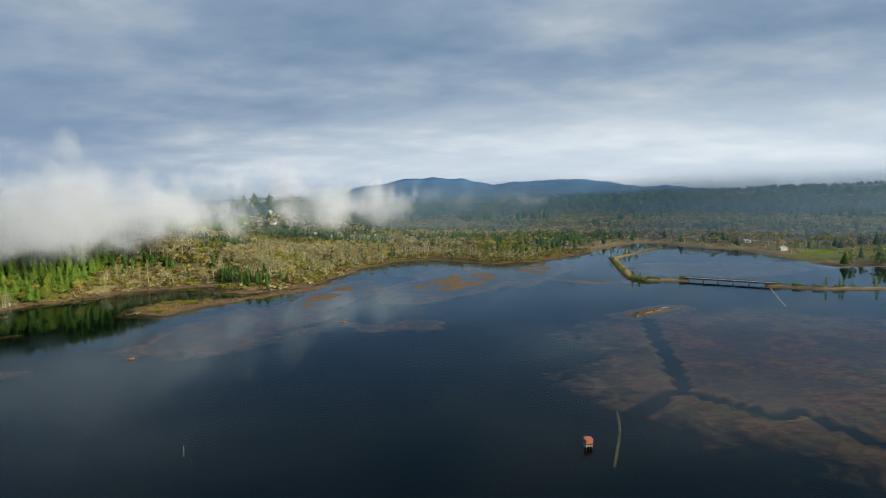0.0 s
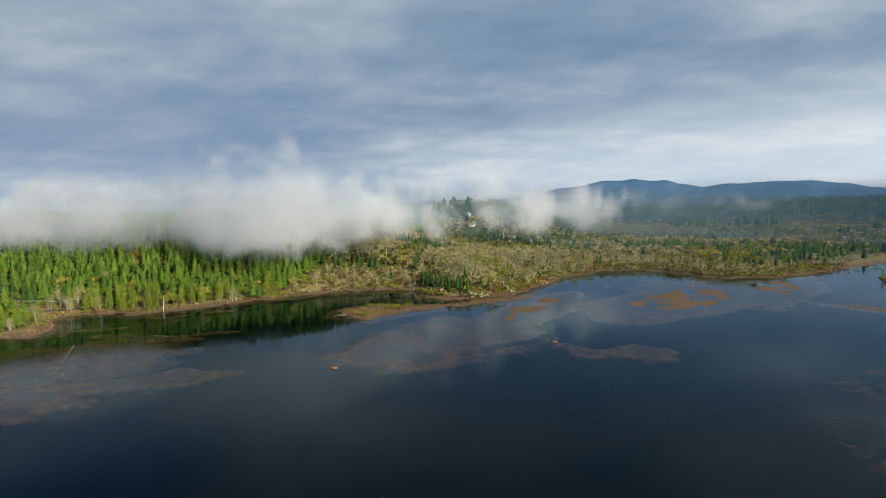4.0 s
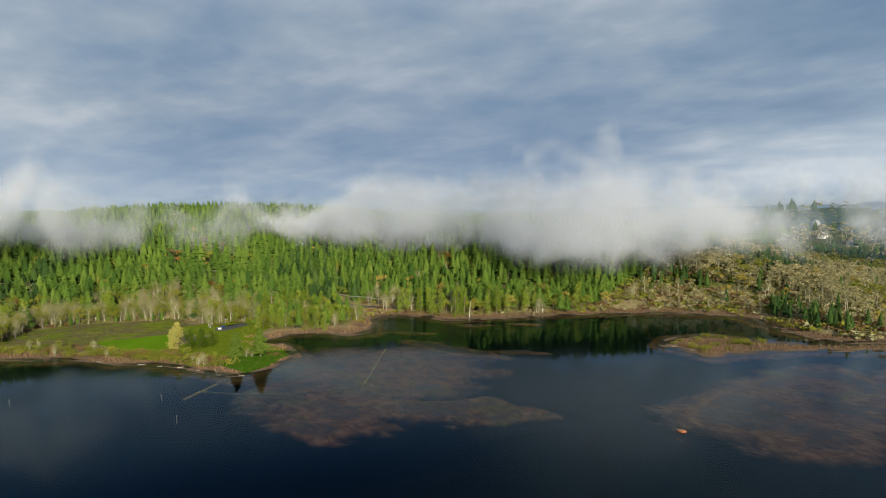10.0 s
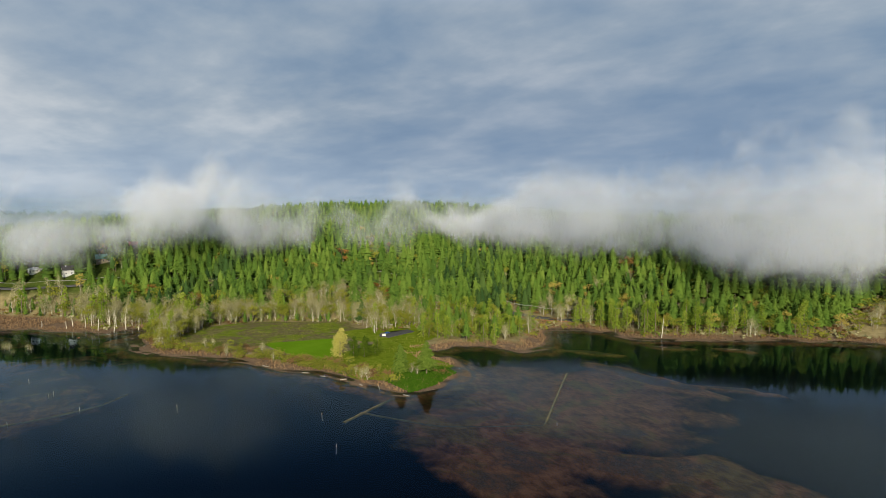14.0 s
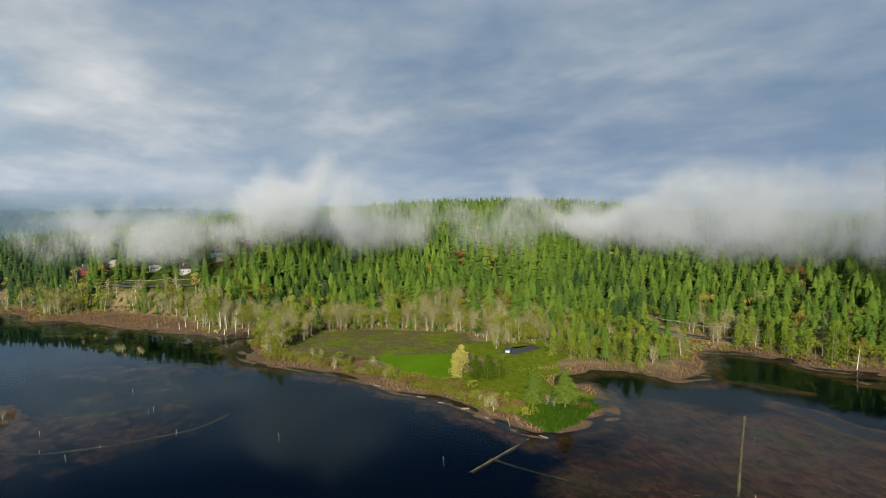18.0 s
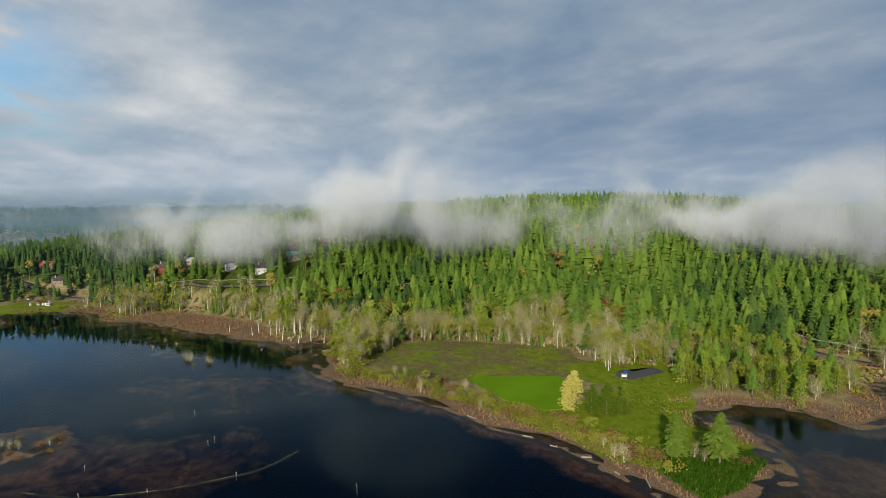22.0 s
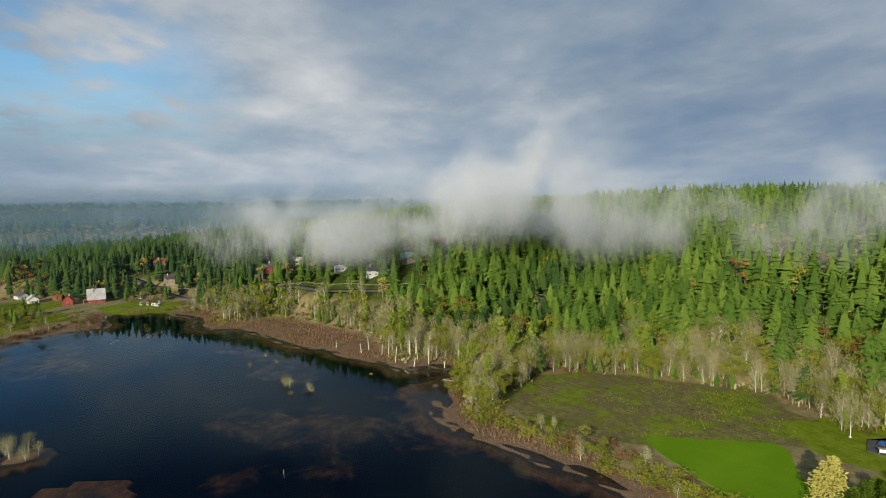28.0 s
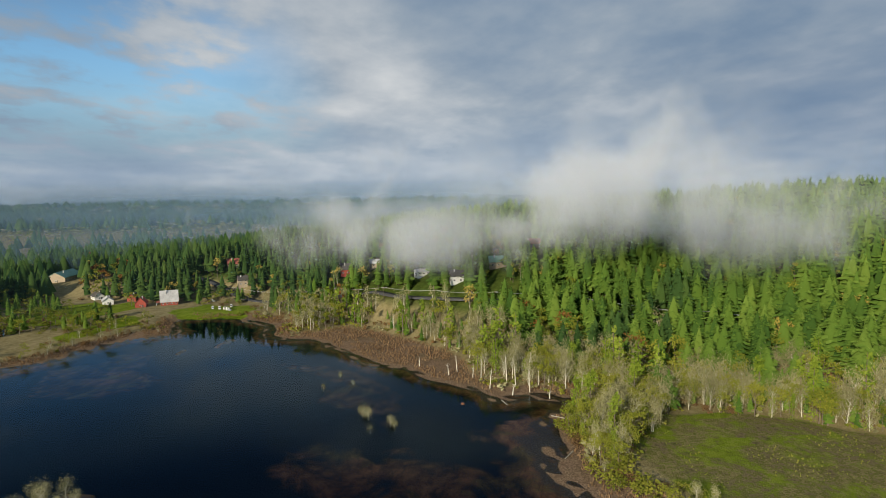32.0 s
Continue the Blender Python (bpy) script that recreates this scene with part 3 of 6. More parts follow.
def spray_crown(rng, height, radius, branches, sprays, bare):
    """Boughs in rough whorls, each a row of hanging needle sprays."""
    u = bare + (1 - bare) * np.sort(rng.random(branches)) ** 0.9
    az = rng.random(branches) * 2 * math.pi
    r = radius * ((1 - u) ** 0.68 * np.clip((u - bare) / 0.12 + 0.6, 0, 1) * rng.uniform(0.7, 1.18, branches) + 0.03)
    b = np.repeat(np.arange(branches), sprays)
    t = (np.tile(np.arange(sprays), branches) + rng.uniform(0.1, 0.9, len(b))) / sprays * 0.75 + 0.3
    a = az[b] + rng.normal(0, 0.16, len(b))
    fall = rng.uniform(0.10, 0.42, branches)[b]
    p = np.stack([np.cos(a) * r[b] * t, np.sin(a) * r[b] * t, height * u[b] + r[b] * (0.12 - fall * t * t)], -1)
    ya = a + rng.normal(0, 0.55, len(b))
    ln = (r[b] * 0.32 + 0.45) * rng.uniform(0.75, 1.3, len(b)) * (3.2 / (sprays + 0.8)) ** 0.5
    d = np.stack([np.cos(ya), np.sin(ya), rng.uniform(-0.75, -0.1, len(b))], -1) * ln[:, None]
    side = np.stack([-np.sin(ya), np.cos(ya), rng.normal(0, 0.35, len(b))], -1) * (ln * rng.uniform(0.35, 0.6, len(b)))[:, None]
    hang = np.stack([np.zeros(len(b)), np.zeros(len(b)), ln * 0.22], -1)
    v = np.stack([p - d * 0.6, p + side - hang, p + d, p - side - hang], 1).reshape(-1, 3)
    k = np.arange(len(b))[:, None] * 4
    s = Shape().add(v, np.concatenate([k + np.array([0, 1, 2]), k + np.array([0, 2, 3])]))
    ang = np.linspace(0, 2 * math.pi, 6, endpoint=False)
    rings = [np.stack([np.cos(ang + i * 0.5) * radius * q, np.sin(ang + i * 0.5) * radius * q, np.full(6, height * z)], -1) for i, (q, z) in enumerate(((0.55, bare + 0.02), (0.40, 0.50), (0.22, 0.78)))]
    f = []
    for i0 in (0, 6):
        for i in range(6):
            j = (i + 1) % 6
            f += [(i0 + i, i0 + j, i0 + 6 + i), (i0 + j, i0 + 6 + j, i0 + 6 + i)]
    return s.add(np.concatenate([*rings, [(0, 0, height * 0.99)]]), f + [(12 + i, 12 + (i + 1) % 6, 18) for i in range(6)])


def leaf_cloud(rng, centres, radii, count, size, flatten=0.8):
    """Leaf sprays scattered through overlapping clumps."""
    pick = rng.integers(0, len(centres), count)
    d = rng.normal(size=(count, 3))
    d /= np.linalg.norm(d, axis=1)[:, None]
    rad = rng.random(count)[:, None] ** 0.45
    p = centres[pick] + d * rad * radii[pick][:, None] * (1, 1, flatten)
    a = rng.normal(size=(count, 3))
    a /= np.linalg.norm(a, axis=1)[:, None]
    a = a * 0.6 + d * 0.4
    b = np.cross(a, rng.normal(size=(count, 3)))
    b /= np.linalg.norm(b, axis=1)[:, None]
    sz = size * rng.uniform(0.6, 1.35, count)[:, None]
    v = np.stack([p - a * sz, p + b * sz * 0.7, p + a * sz, p - b * sz * 0.55], 1).reshape(-1, 3)
    k = np.arange(count)[:, None] * 4
    f = np.concatenate([k + np.array([0, 1, 2]), k + np.array([0, 2, 3])])
    return Shape().add(v, f)


def broad_stem(rng, height, limbs, radius, r0, lowest=0.35):
    """Trunk and limbs of a broad-leaved tree; returns the shape and the limb ends."""
    s = Shape()
    lean = rng.normal(size=2) * 0.04 * height
    top = np.array([lean[0], lean[1], height * 0.62])
    s.add(*tube((0, 0, -0.6), top * 0.5, r0, r0 * 0.75, 5))
    s.add(*tube(top * 0.5, top, r0 * 0.75, r0 * 0.4, 4))
    ends = []
    for i in range(limbs):
        t = rng.uniform(lowest, 1.0)
        az = i * 2.4 + rng.uniform(-0.5, 0.5)
        reach = radius * rng.uniform(0.45, 0.85)
        e = top * t + np.array([math.cos(az) * reach, math.sin(az) * reach, height * rng.uniform(0.18, 0.36)])
        s.add(*tube(top * t, e, r0 * 0.4, r0 * 0.1, 3))
        ends.append(e)
    ends.append(top + np.array([0, 0, height * 0.25]))
    return s, np.array(ends)


def bare_crown(rng, ends, height, radius, twigs, width):
    """Fine upright twigs fanning from the limbs."""
    pick = rng.integers(0, len(ends), twigs)
    p = ends[pick] + rng.normal(size=(twigs, 3)) * (radius * 0.28, radius * 0.28, height * 0.13)
    d = rng.normal(size=(twigs, 3)) * (0.55, 0.55, 0.35) + (0, 0, 0.75)
    d /= np.linalg.norm(d, axis=1)[:, None]
    ln = height * rng.uniform(0.05, 0.13, twigs)[:, None]
    b = np.cross(d, rng.normal(size=(twigs, 3)))
    b /= np.linalg.norm(b, axis=1)[:, None]
    v = np.stack([p - b * width, p + d * ln, p + b * width], 1).reshape(-1, 3)
    return Shape().add(v, np.arange(twigs * 3).reshape(-1, 3))


def make_conifer(rng, detail):
    h = 28.0
    stem = Shape().add(*tube((0, 0, -1.0), (0, 0, h * 0.55), 0.42, 0.24, 6 if detail > 1 else 3))
    if detail > 0:
        stem.add(*tube((0, 0, h * 0.55), (0, 0, h * 0.97), 0.24, 0.03, 4 if detail > 1 else 3))
    if detail > 0:
        n_b, n_s = {1: (58, 5), 2: (90, 6), 3: (260, 6)}[detail]
        return stem, spray_crown(rng, h, rng.uniform(5.8, 7.4), n_b, n_s, rng.uniform(0.05, 0.24))
    n_b = {-1: 9, 0: 26, 1: 46, 2: 230, 3: 460}[detail]
    crown = conifer_crown(rng, h, rng.uniform(5.8, 7.4), n_b, rng.uniform(0.06, 0.2), detail > 0)
    return stem, crown


def make_broad(rng, detail, h=16.0, radius=4.6, leaf=0.62):
    stem, ends = broad_stem(rng, h, {-1: 1, 0: 2, 1: 5, 2: 9}[detail], radius, 0.22)
    c = {-1: 34, 0: 90, 1: 210, 2: 620}[detail]
    rad = np.full(len(ends), radius * 0.5) * rng.uniform(0.7, 1.2, len(ends))
    crown = leaf_cloud(rng, ends, rad, c, leaf * {-1: 2.2, 0: 1.45, 1: 1.0, 2: 0.7}[detail])
    return stem, crown


def make_cedar(rng, detail, h=18.0, radius=3.6, leaf=0.6):
    """A tree clothed in foliage down to its foot, ragged and tapering."""
    k = 16
    z = np.sort(rng.uniform(0.06, 0.9, k)) * h
    wide = radius * (0.25 + 0.9 * (1 - z / h) ** 0.7) * np.clip(z / (0.12 * h), 0.55, 1)
    a = rng.random(k) * 6.3
    c = np.stack([np.cos(a) * wide * 0.38, np.sin(a) * wide * 0.38, z], -1)
    crown = leaf_cloud(rng, c, wide * rng.uniform(0.5, 0.8, k), {-1: 26, 0: 70, 1: 190, 2: 640, 3: 2400}[detail], leaf * {-1: 2.9, 0: 1.9, 1: 1.2, 2: 0.72, 3: 0.60}[detail], 1.35)
    stem = Shape().add(*tube((0, 0, -0.6), (0, 0, h * 0.6), 0.25, 0.16, 4)).add(*tube((0, 0, h * 0.6), (0, 0, h * 0.94), 0.16, 0.03, 3))
    return stem, crown


def make_bare(rng, detail, h=17.0, radius=3.6):
    stem, ends = broad_stem(rng, h, {-1: 2, 0: 3, 1: 7, 2: 16}[detail], radius, 0.23, 0.08)
    crown = bare_crown(rng, ends, h, radius, {-1: 44, 0: 110, 1: 230, 2: 560}[detail], {-1: 0.45, 0: 0.25, 1: 0.17, 2: 0.11}[detail])
    return stem, crown


def make_bush(rng, detail, size=2.2):
    k = 5
    c = np.stack([rng.uniform(-0.6, 0.6, k) * size, rng.uniform(-0.6, 0.6, k) * size, rng.uniform(0.35, 0.8, k) * size], -1)
    crown = leaf_cloud(rng, c, np.full(k, size * 0.55), {-1: 16, 0: 34, 1: 80, 2: 200}[detail], size * {-1: 0.34, 0: 0.24, 1: 0.17, 2: 0.11}[detail])
    stem = Shape()
    for e in c[:3]:
        stem.add(*tube((0, 0, -0.3), e, 0.06, 0.03, 3))
    return stem, crown


def variants(maker, detail, count, seed, **kw):
    rng = np.random.default_rng(seed)
    return [maker(rng, detail, **kw) for _ in range(count)]


def wood(name, templates, px, py, scale, widen, mats, seed, label, category):
    """Many plants joined into one object of kind stuff."""
    rng = np.random.default_rng(seed)
    pz = height_at(px, py)
    V, F, MI, T, base = [], [], [], [], 0
    which = rng.integers(0, len(templates), len(px))
    for k, (stem, crown) in enumerate(templates):
        sel = np.where(which == k)[0]
        if not len(sel):
            continue
        sv, sf, _ = stem.get()
        cv, cf, _ = crown.get()
        v = np.concatenate([sv, cv])
        f = np.concatenate([sf, cf + len(sv)])
        mi = np.concatenate([np.zeros(len(sf)), np.ones(len(cf))])
        a = rng.random(len(sel)) * 2 * math.pi
        c, s = np.cos(a)[:, None], np.sin(a)[:, None]
        sc, wd = scale[sel][:, None], (scale[sel] * widen[sel])[:, None]
        X = (v[:, 0] * c - v[:, 1] * s) * wd + px[sel][:, None]
        Y = (v[:, 0] * s + v[:, 1] * c) * wd + py[sel][:, None]
        Z = v[:, 2] * sc + pz[sel][:, None] - 0.2
        V.append(np.stack([X, Y, Z], -1).reshape(-1, 3))
        F.append((f[None] + (np.arange(len(sel)) * len(v))[:, None, None] + base).reshape(-1, 3))
        MI.append(np.tile(mi, len(sel)))
        T.append(np.repeat(rng.random(len(sel)), len(v)))
        base += len(sel) * len(v)
    ob = new(name, mesh_from(name, np.concatenate(V), np.concatenate(F), mats, np.concatenate(MI), np.concatenate(T)))
    return tagged(ob, label, category, kind="stuff")


def scatter(rng, x0, x1, y0, y1, spacing):
    """A jittered grid of places."""
    xs, ys = np.meshgrid(np.arange(x0, x1, spacing), np.arange(y0, y1, spacing))
    xs[1::2] += spacing * 0.5
    j = spacing * 0.42
    return (xs + rng.uniform(-j, j, xs.shape)).ravel(), (ys + rng.uniform(-j, j, ys.shape)).ravel()


# ---- woods ----
ROAD = [(-880, -125), (-857, -75), (-800, 30), (-742, 112), (-705, 190), (-660, 262), (-600, 330), (-560, 385), (-520, 412), (-480, 440), (-440, 492), (-396, 560)]
HOUSE_SITES = [(-766, 112), (-792, 86), (-775, 140), (-800, 165), (-842, 20), (-838, 44), (-872, -80), (-905, -100), (-760, 60)]
near_templates = {
    "conifer": variants(make_conifer, 2, 6, 101), "cedar": variants(make_cedar, 2, 6, 102),
    "bare": variants(make_bare, 2, 6, 103), "olive": variants(make_broad, 2, 6, 104), "bush": variants(make_bush, 2, 6, 105)}
mid_templates = {
    "conifer": variants(make_conifer, 1, 8, 111), "cedar": variants(make_cedar, 1, 8, 112),
    "bare": variants(make_bare, 1, 8, 113), "olive": variants(make_broad, 1, 8, 114), "bush": variants(make_bush, 1, 8, 115)}
far_templates = {
    "conifer": variants(make_conifer, 0, 8, 121), "cedar": variants(make_cedar, 0, 8, 122),
    "bare": variants(make_bare, 0, 8, 123), "olive": variants(make_broad, 0, 8, 124), "bush": variants(make_bush, 0, 8, 125)}
last_templates = {
    "conifer": variants(make_conifer, -1, 8, 131), "cedar": variants(make_cedar, -1, 8, 132),
    "bare": variants(make_bare, -1, 8, 133), "olive": variants(make_broad, -1, 8, 134), "bush": variants(make_bush, -1, 8, 135)}
fine_cedar, fine_conifer = variants(make_cedar, 3, 6, 141), variants(make_conifer, 3, 6, 142)
LOOKS = {  # kind of plant: template, stem, crown, name, label
    "fir": ("conifer", M_BARK, M_CONIFER, "fir_tree", "tall green fir with drooping boughs on the slope"),
    "dark_fir": ("conifer", M_BARK, M_DARK_SHADED_FIR, "fir_tree", "tall dark green fir, partly darkened to look shaded"),
    "cedar": ("cedar", M_BARK, M_CEDAR, "cedar_tree", "bright green ivy-clad tree at the water's edge"),
    "alder": ("bare", M_PALE, M_TWIG, "alder_tree", "bare pale-barked alder at the marsh edge"),
    "olive": ("olive", M_BARK, M_OLIVE, "willow_tree", "olive-leaved autumn willow at the marsh edge"),
    "yellow": ("olive", M_BARK, M_YELLOW, "maple_tree", "yellow autumn maple among the firs"),
    "russet": ("olive", M_BARK, M_ORANGE, "russet_tree", "russet autumn tree among the firs"),
    "spruce": ("conifer", M_BARK, M_SPRUCE, "spruce_tree", "young green spruce standing on the grassy point"),
    "poplar": ("cedar", M_BARK, M_POPLAR, "poplar_tree", "pale yellow autumn poplar at the edge of the lawn"),
    "thicket": ("cedar", M_BARK, M_THICKET, "evergreen_tree", "dark green bushy tree beside the lawn"),
    "brush": ("bush", M_BARK, M_BRUSH, "shrub", "green-brown shrub on the grassy bank"),
    "rust": ("bush", M_BARK, M_RUST, "russet_shrub", "russet leafless shrub on the bank"),
}
KINDS = ["fir", "cedar", "alder", "olive", "yellow", "russet", "brush", "rust", "dark_fir"]

rng = np.random.default_rng(7)
px, py = scatter(rng, -1250, 820, -420, 1560, 7.1)
d = inland(px, py)
keep = (d > 7) & (d < 560) & ~inside(px, py, FIELD) & ~inside(px, py, FARM) & ~inside(px, py, ET) & (to_line(px, py, ROAD) > 6.5)
for o in (NORTH_FIELD, EAST_FIELD, EAST_FIELD_FAR):
    keep &= ~inside(px, py, o)
for hx, hy in HOUSE_SITES:
    keep &= (np.hypot(px - hx, py - hy) > 8) & (to_line(px, py, [(hx, hy), (hx + 48, hy + 3)]) > 5.5)
bearing = np.degrees(np.arctan2(px + 200, py - 100))
bearing_first = np.degrees(np.arctan2(px - 5, py + 5))
reach = np.hypot(px + 200, py - 130)
keep &= (bearing > -137) & (bearing_first < 40) & ((reach < 780) | (rng.random(len(px)) < 0.42)) & (d < 470)
keep &= ~((px < -930) & (py > 230) & (py < 700))
keep &= to_line(px, py, [(-930, -284), (-845, -222)]) > 14
keep &= ~inside(px, py, REEDBED) & ~inside(px, py, CLEARING)
keep &= ~(inside(px, py, TOWN) & (rng.random(len(px)) < 0.6))
px, py, d = px[keep], py[keep], d[keep]
ax_, ay_ = scatter(rng, -800, -400, -40, 480, 4.6)
a_d = inland(ax_, ay_)
a_b = to_line(ax_, ay_, FIELD, True)
a_ok = (a_d > 10) & ~inside(ax_, ay_, REEDBED) & ~inside(ax_, ay_, CLEARING) & ~inside(ax_, ay_, FIELD) & ~inside(ax_, ay_, ET) & ~inside(ax_, ay_, FARM) & (np.minimum(a_d, 14 + a_b) < 42) & (to_line(ax_, ay_, ROAD) > 5) & ~((ax_ > -470) & (ay_ > 395))
belt_from = len(px)
px, py, d = np.concatenate([px, ax_[a_ok]]), np.concatenate([py, ay_[a_ok]]), np.concatenate([d, a_d[a_ok]])
n_p = len(px)
u, u2 = rng.random(n_p), rng.random(n_p)
patch = fractal(px, py, 70, 51, 3)
kind = np.full(n_p, -1)
FIR, CED, ALD, OLI, YEL, RUS, BRU, RST, DRK = range(9)
delta = (px > -345) & (py > 500 + 0.2 * (px + 345))
cedar_shore = ~delta & (px > -470) & (py > 395)
west = ~delta & ~cedar_shore
# wooded hill
belt = to_line(px, py, FIELD, True)
d_west = np.minimum(d, 14 + belt)
band = np.where(west, 40 + 26 * (patch - 0.5), 20)
hill = ~delta & (np.where(west, d_west, d) > band)
kind[hill] = FIR
kind[hill & (u < 0.10) & (d < 200)] = OLI
kind[hill & (u > 0.955)] = ALD
kind[hill & (u > 0.985)] = YEL
kind[hill & (patch < 0.30) & (u2 < 0.6)] = OLI
kind[hill & (patch < 0.30) & (u2 < 0.15)] = RUS
# shore of tall green trees
e = cedar_shore & (d <= band)
kind[e] = np.where(u[e] < 0.56, CED, np.where(u[e] < 0.64, FIR, np.where(u[e] < 0.84, OLI, np.where(u[e] < 0.88, YEL, ALD))))
# bare alders along the marsh
e = west & (d_west <= band) & (d > 13)
kind[e] = np.where(u[e] < 0.52, ALD, np.where(u[e] < 0.80, OLI, np.where(u[e] < 0.90, FIR, CED)))
fringe = west & (px < -640) & (py < 150) & (to_line(px, py, REEDBED, True) < 30 + 16 * (patch - 0.5))
kind[fringe] = np.where(u[fringe] < 0.50, ALD, np.where(u[fringe] < 0.82, OLI, CED))
# delta scrub
e = delta & (d > 16)
back = step01(d, 120, 330)
near_shore = step01(d, 130, 60)
clump, glow = fractal(px, py, 130, 52, 3), fractal(px, py, 90, 53, 3)
kind[e] = np.where(u[e] < 0.16 + 0.22 * near_shore[e] - 0.06 * back[e], ALD, np.where(u[e] < 0.92 - 0.22 * back[e], OLI, np.where(u[e] < 0.95 - 0.20 * back[e], YEL, FIR)))
kind[e & (clump > 0.58) & (d > 55) & (u2 < 0.85)] = FIR
kind[e & (glow > 0.64) & (d > 90) & (u2 < 0.35)] = YEL
kind[e & (d < 70) & (u2 < 0.32)] = RST
kind[e & (d < 60) & (u2 > 0.85)] = BRU
kind[e & (d < 42) & (px > -230) & (px < -155) & (u2 < 0.8)] = FIR
kind[e & (patch < 0.22) & (d < 260)] = -1
kind[(d < 24) & ~cedar_shore & (u2 < 0.35)] = -1
extra = np.arange(n_p) >= belt_from
thin_bank = (px < -612) & (py < 150)
kind[thin_bank & (d < 20 + 8 * (patch - 0.5))] = -1
extra &= ~(thin_bank & (d < 20))
kind[extra] = np.where(u[extra] < 0.36, ALD, np.where(u[extra] < 0.68, OLI, np.where(u[extra] < 0.92, CED, RST)))
# farm-side term puts shade into the needle colour; the noise mixes stands
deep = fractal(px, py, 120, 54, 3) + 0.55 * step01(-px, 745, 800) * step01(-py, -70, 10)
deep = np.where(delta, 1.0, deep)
sc = rng.uniform(0.80, 1.15, n_p)
sc = np.where(kind == FIR, sc * np.where(delta, 0.52 + 0.12 * step01(d, 40, 200), 0.70 + 0.15 * step01(d, 20, 120)), sc)
sc = np.where(np.isin(kind, (ALD, OLI)), sc * np.where(delta, 0.92 * (0.66 + 0.44 * step01(d, 15, 110)), 0.82), sc)
sc = np.where(kind == CED, sc * np.where(extra, 0.55, 1.30), sc)
wd = rng.uniform(0.85, 1.2, n_p)
wd = np.where(delta & (kind != FIR), wd * 1.40, np.where(kind == FIR, wd * 1.28, wd))
span = np.sqrt((px + 200) ** 2 + (py - 130) ** 2)
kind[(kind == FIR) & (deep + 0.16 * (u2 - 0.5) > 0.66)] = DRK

# the stretch of trees that stand nearest to the water is made of single trees
stretch = (d_west < 46) & (px < -330) & (px > -690) & (py > 40) & (kind >= 0)
single = np.zeros(n_p, bool)
for k, most in zip(range(9), (110, 80, 260, 150, 8, 6, 10, 20, 40)):
    c = np.where(stretch & (kind == k))[0]
    c = c[np.argsort(d_west[c])][:most]
    single[c] = True


def plant_thing(name, template, mats, label):
    """A tree or shrub: an empty at its foot with stem and crown."""
    stem, crown = template
    root = tagged(new(name), label, "shrub" if "shrub" in name else "tree")
    for nm, sh, m in (("trunk", stem, mats[0]), ("crown", crown, mats[1])):
        v, f, _ = sh.get()
        o = new(nm, mesh_from(nm, v, f, (m,), tint=np.zeros(len(v))))
        o.parent = root
    return root


def plant_all(kind_name, xs, ys, sizes, widths, seed, group="", label="", templates=None):
    """Single plants of one kind, copied from six built ones."""
    tpl, stem_m, crown_m, name, lab = LOOKS[kind_name]
    rr = np.random.default_rng(seed)
    zs = height_at(xs, ys)
    built = {}
    for i in range(len(xs)):
        k = int(rr.integers(0, 6))
        at = pose(xs[i], ys[i], zs[i] - 0.15, 0, 0, rr.uniform(0, 360))
        if k not in built:
            ob = plant_thing(name, (templates or near_templates[tpl])[k], (stem_m, crown_m), label or lab)
            tagged(ob, group=group)
            built[k] = ob
        else:
            ob = copy_thing(built[k], at)
        ob.matrix_basis = at @ Matrix.Diagonal((sizes[i] * widths[i], sizes[i] * widths[i], sizes[i], 1))


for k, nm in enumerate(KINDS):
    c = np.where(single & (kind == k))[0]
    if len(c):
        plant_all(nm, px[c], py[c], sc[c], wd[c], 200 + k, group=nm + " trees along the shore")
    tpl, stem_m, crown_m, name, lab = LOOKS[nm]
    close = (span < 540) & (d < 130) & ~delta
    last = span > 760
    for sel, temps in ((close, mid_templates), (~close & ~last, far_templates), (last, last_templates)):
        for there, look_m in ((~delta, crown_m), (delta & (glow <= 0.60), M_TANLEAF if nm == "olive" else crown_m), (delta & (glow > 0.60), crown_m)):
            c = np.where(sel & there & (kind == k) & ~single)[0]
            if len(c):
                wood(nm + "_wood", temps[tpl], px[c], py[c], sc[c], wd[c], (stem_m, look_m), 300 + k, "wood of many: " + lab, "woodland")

# undergrowth of the belt and the delta
rng = np.random.default_rng(12)
ux, uy = scatter(rng, -800, 330, -40, 900, 5.0)
u_d = inland(ux, uy)
u_b = np.minimum(u_d, 14 + to_line(ux, uy, FIELD, True))
u_ok = (u_d > 8) & ~inside(ux, uy, REEDBED) & ~inside(ux, uy, FIELD) & ~inside(ux, uy, FARM) & (u_b < np.where(ux > -345, 190, 48)) & (fractal(ux, uy, 25, 15, 2) > 0.30) & (to_line(ux, uy, ROAD) > 5)
ux, uy = ux[u_ok], uy[u_ok]
u_k = rng.random(len(ux))
for lo, hi, mat, lab in ((0, 0.45, M_BRUSH, "olive undergrowth below the alders"), (0.45, 0.75, M_RUST, "russet undergrowth below the alders"), (0.75, 1.01, M_TWIG, "grey leafless undergrowth below the alders")):
    c = (u_k >= lo) & (u_k < hi)
    wood("undergrowth", last_templates["bush"], ux[c], uy[c], rng.uniform(0.6, 1.5, c.sum()) * np.where(ux[c] > -345, 1.45, 1.0), np.full(c.sum(), 1.3), (M_BARK, mat), 13, lab, "undergrowth")

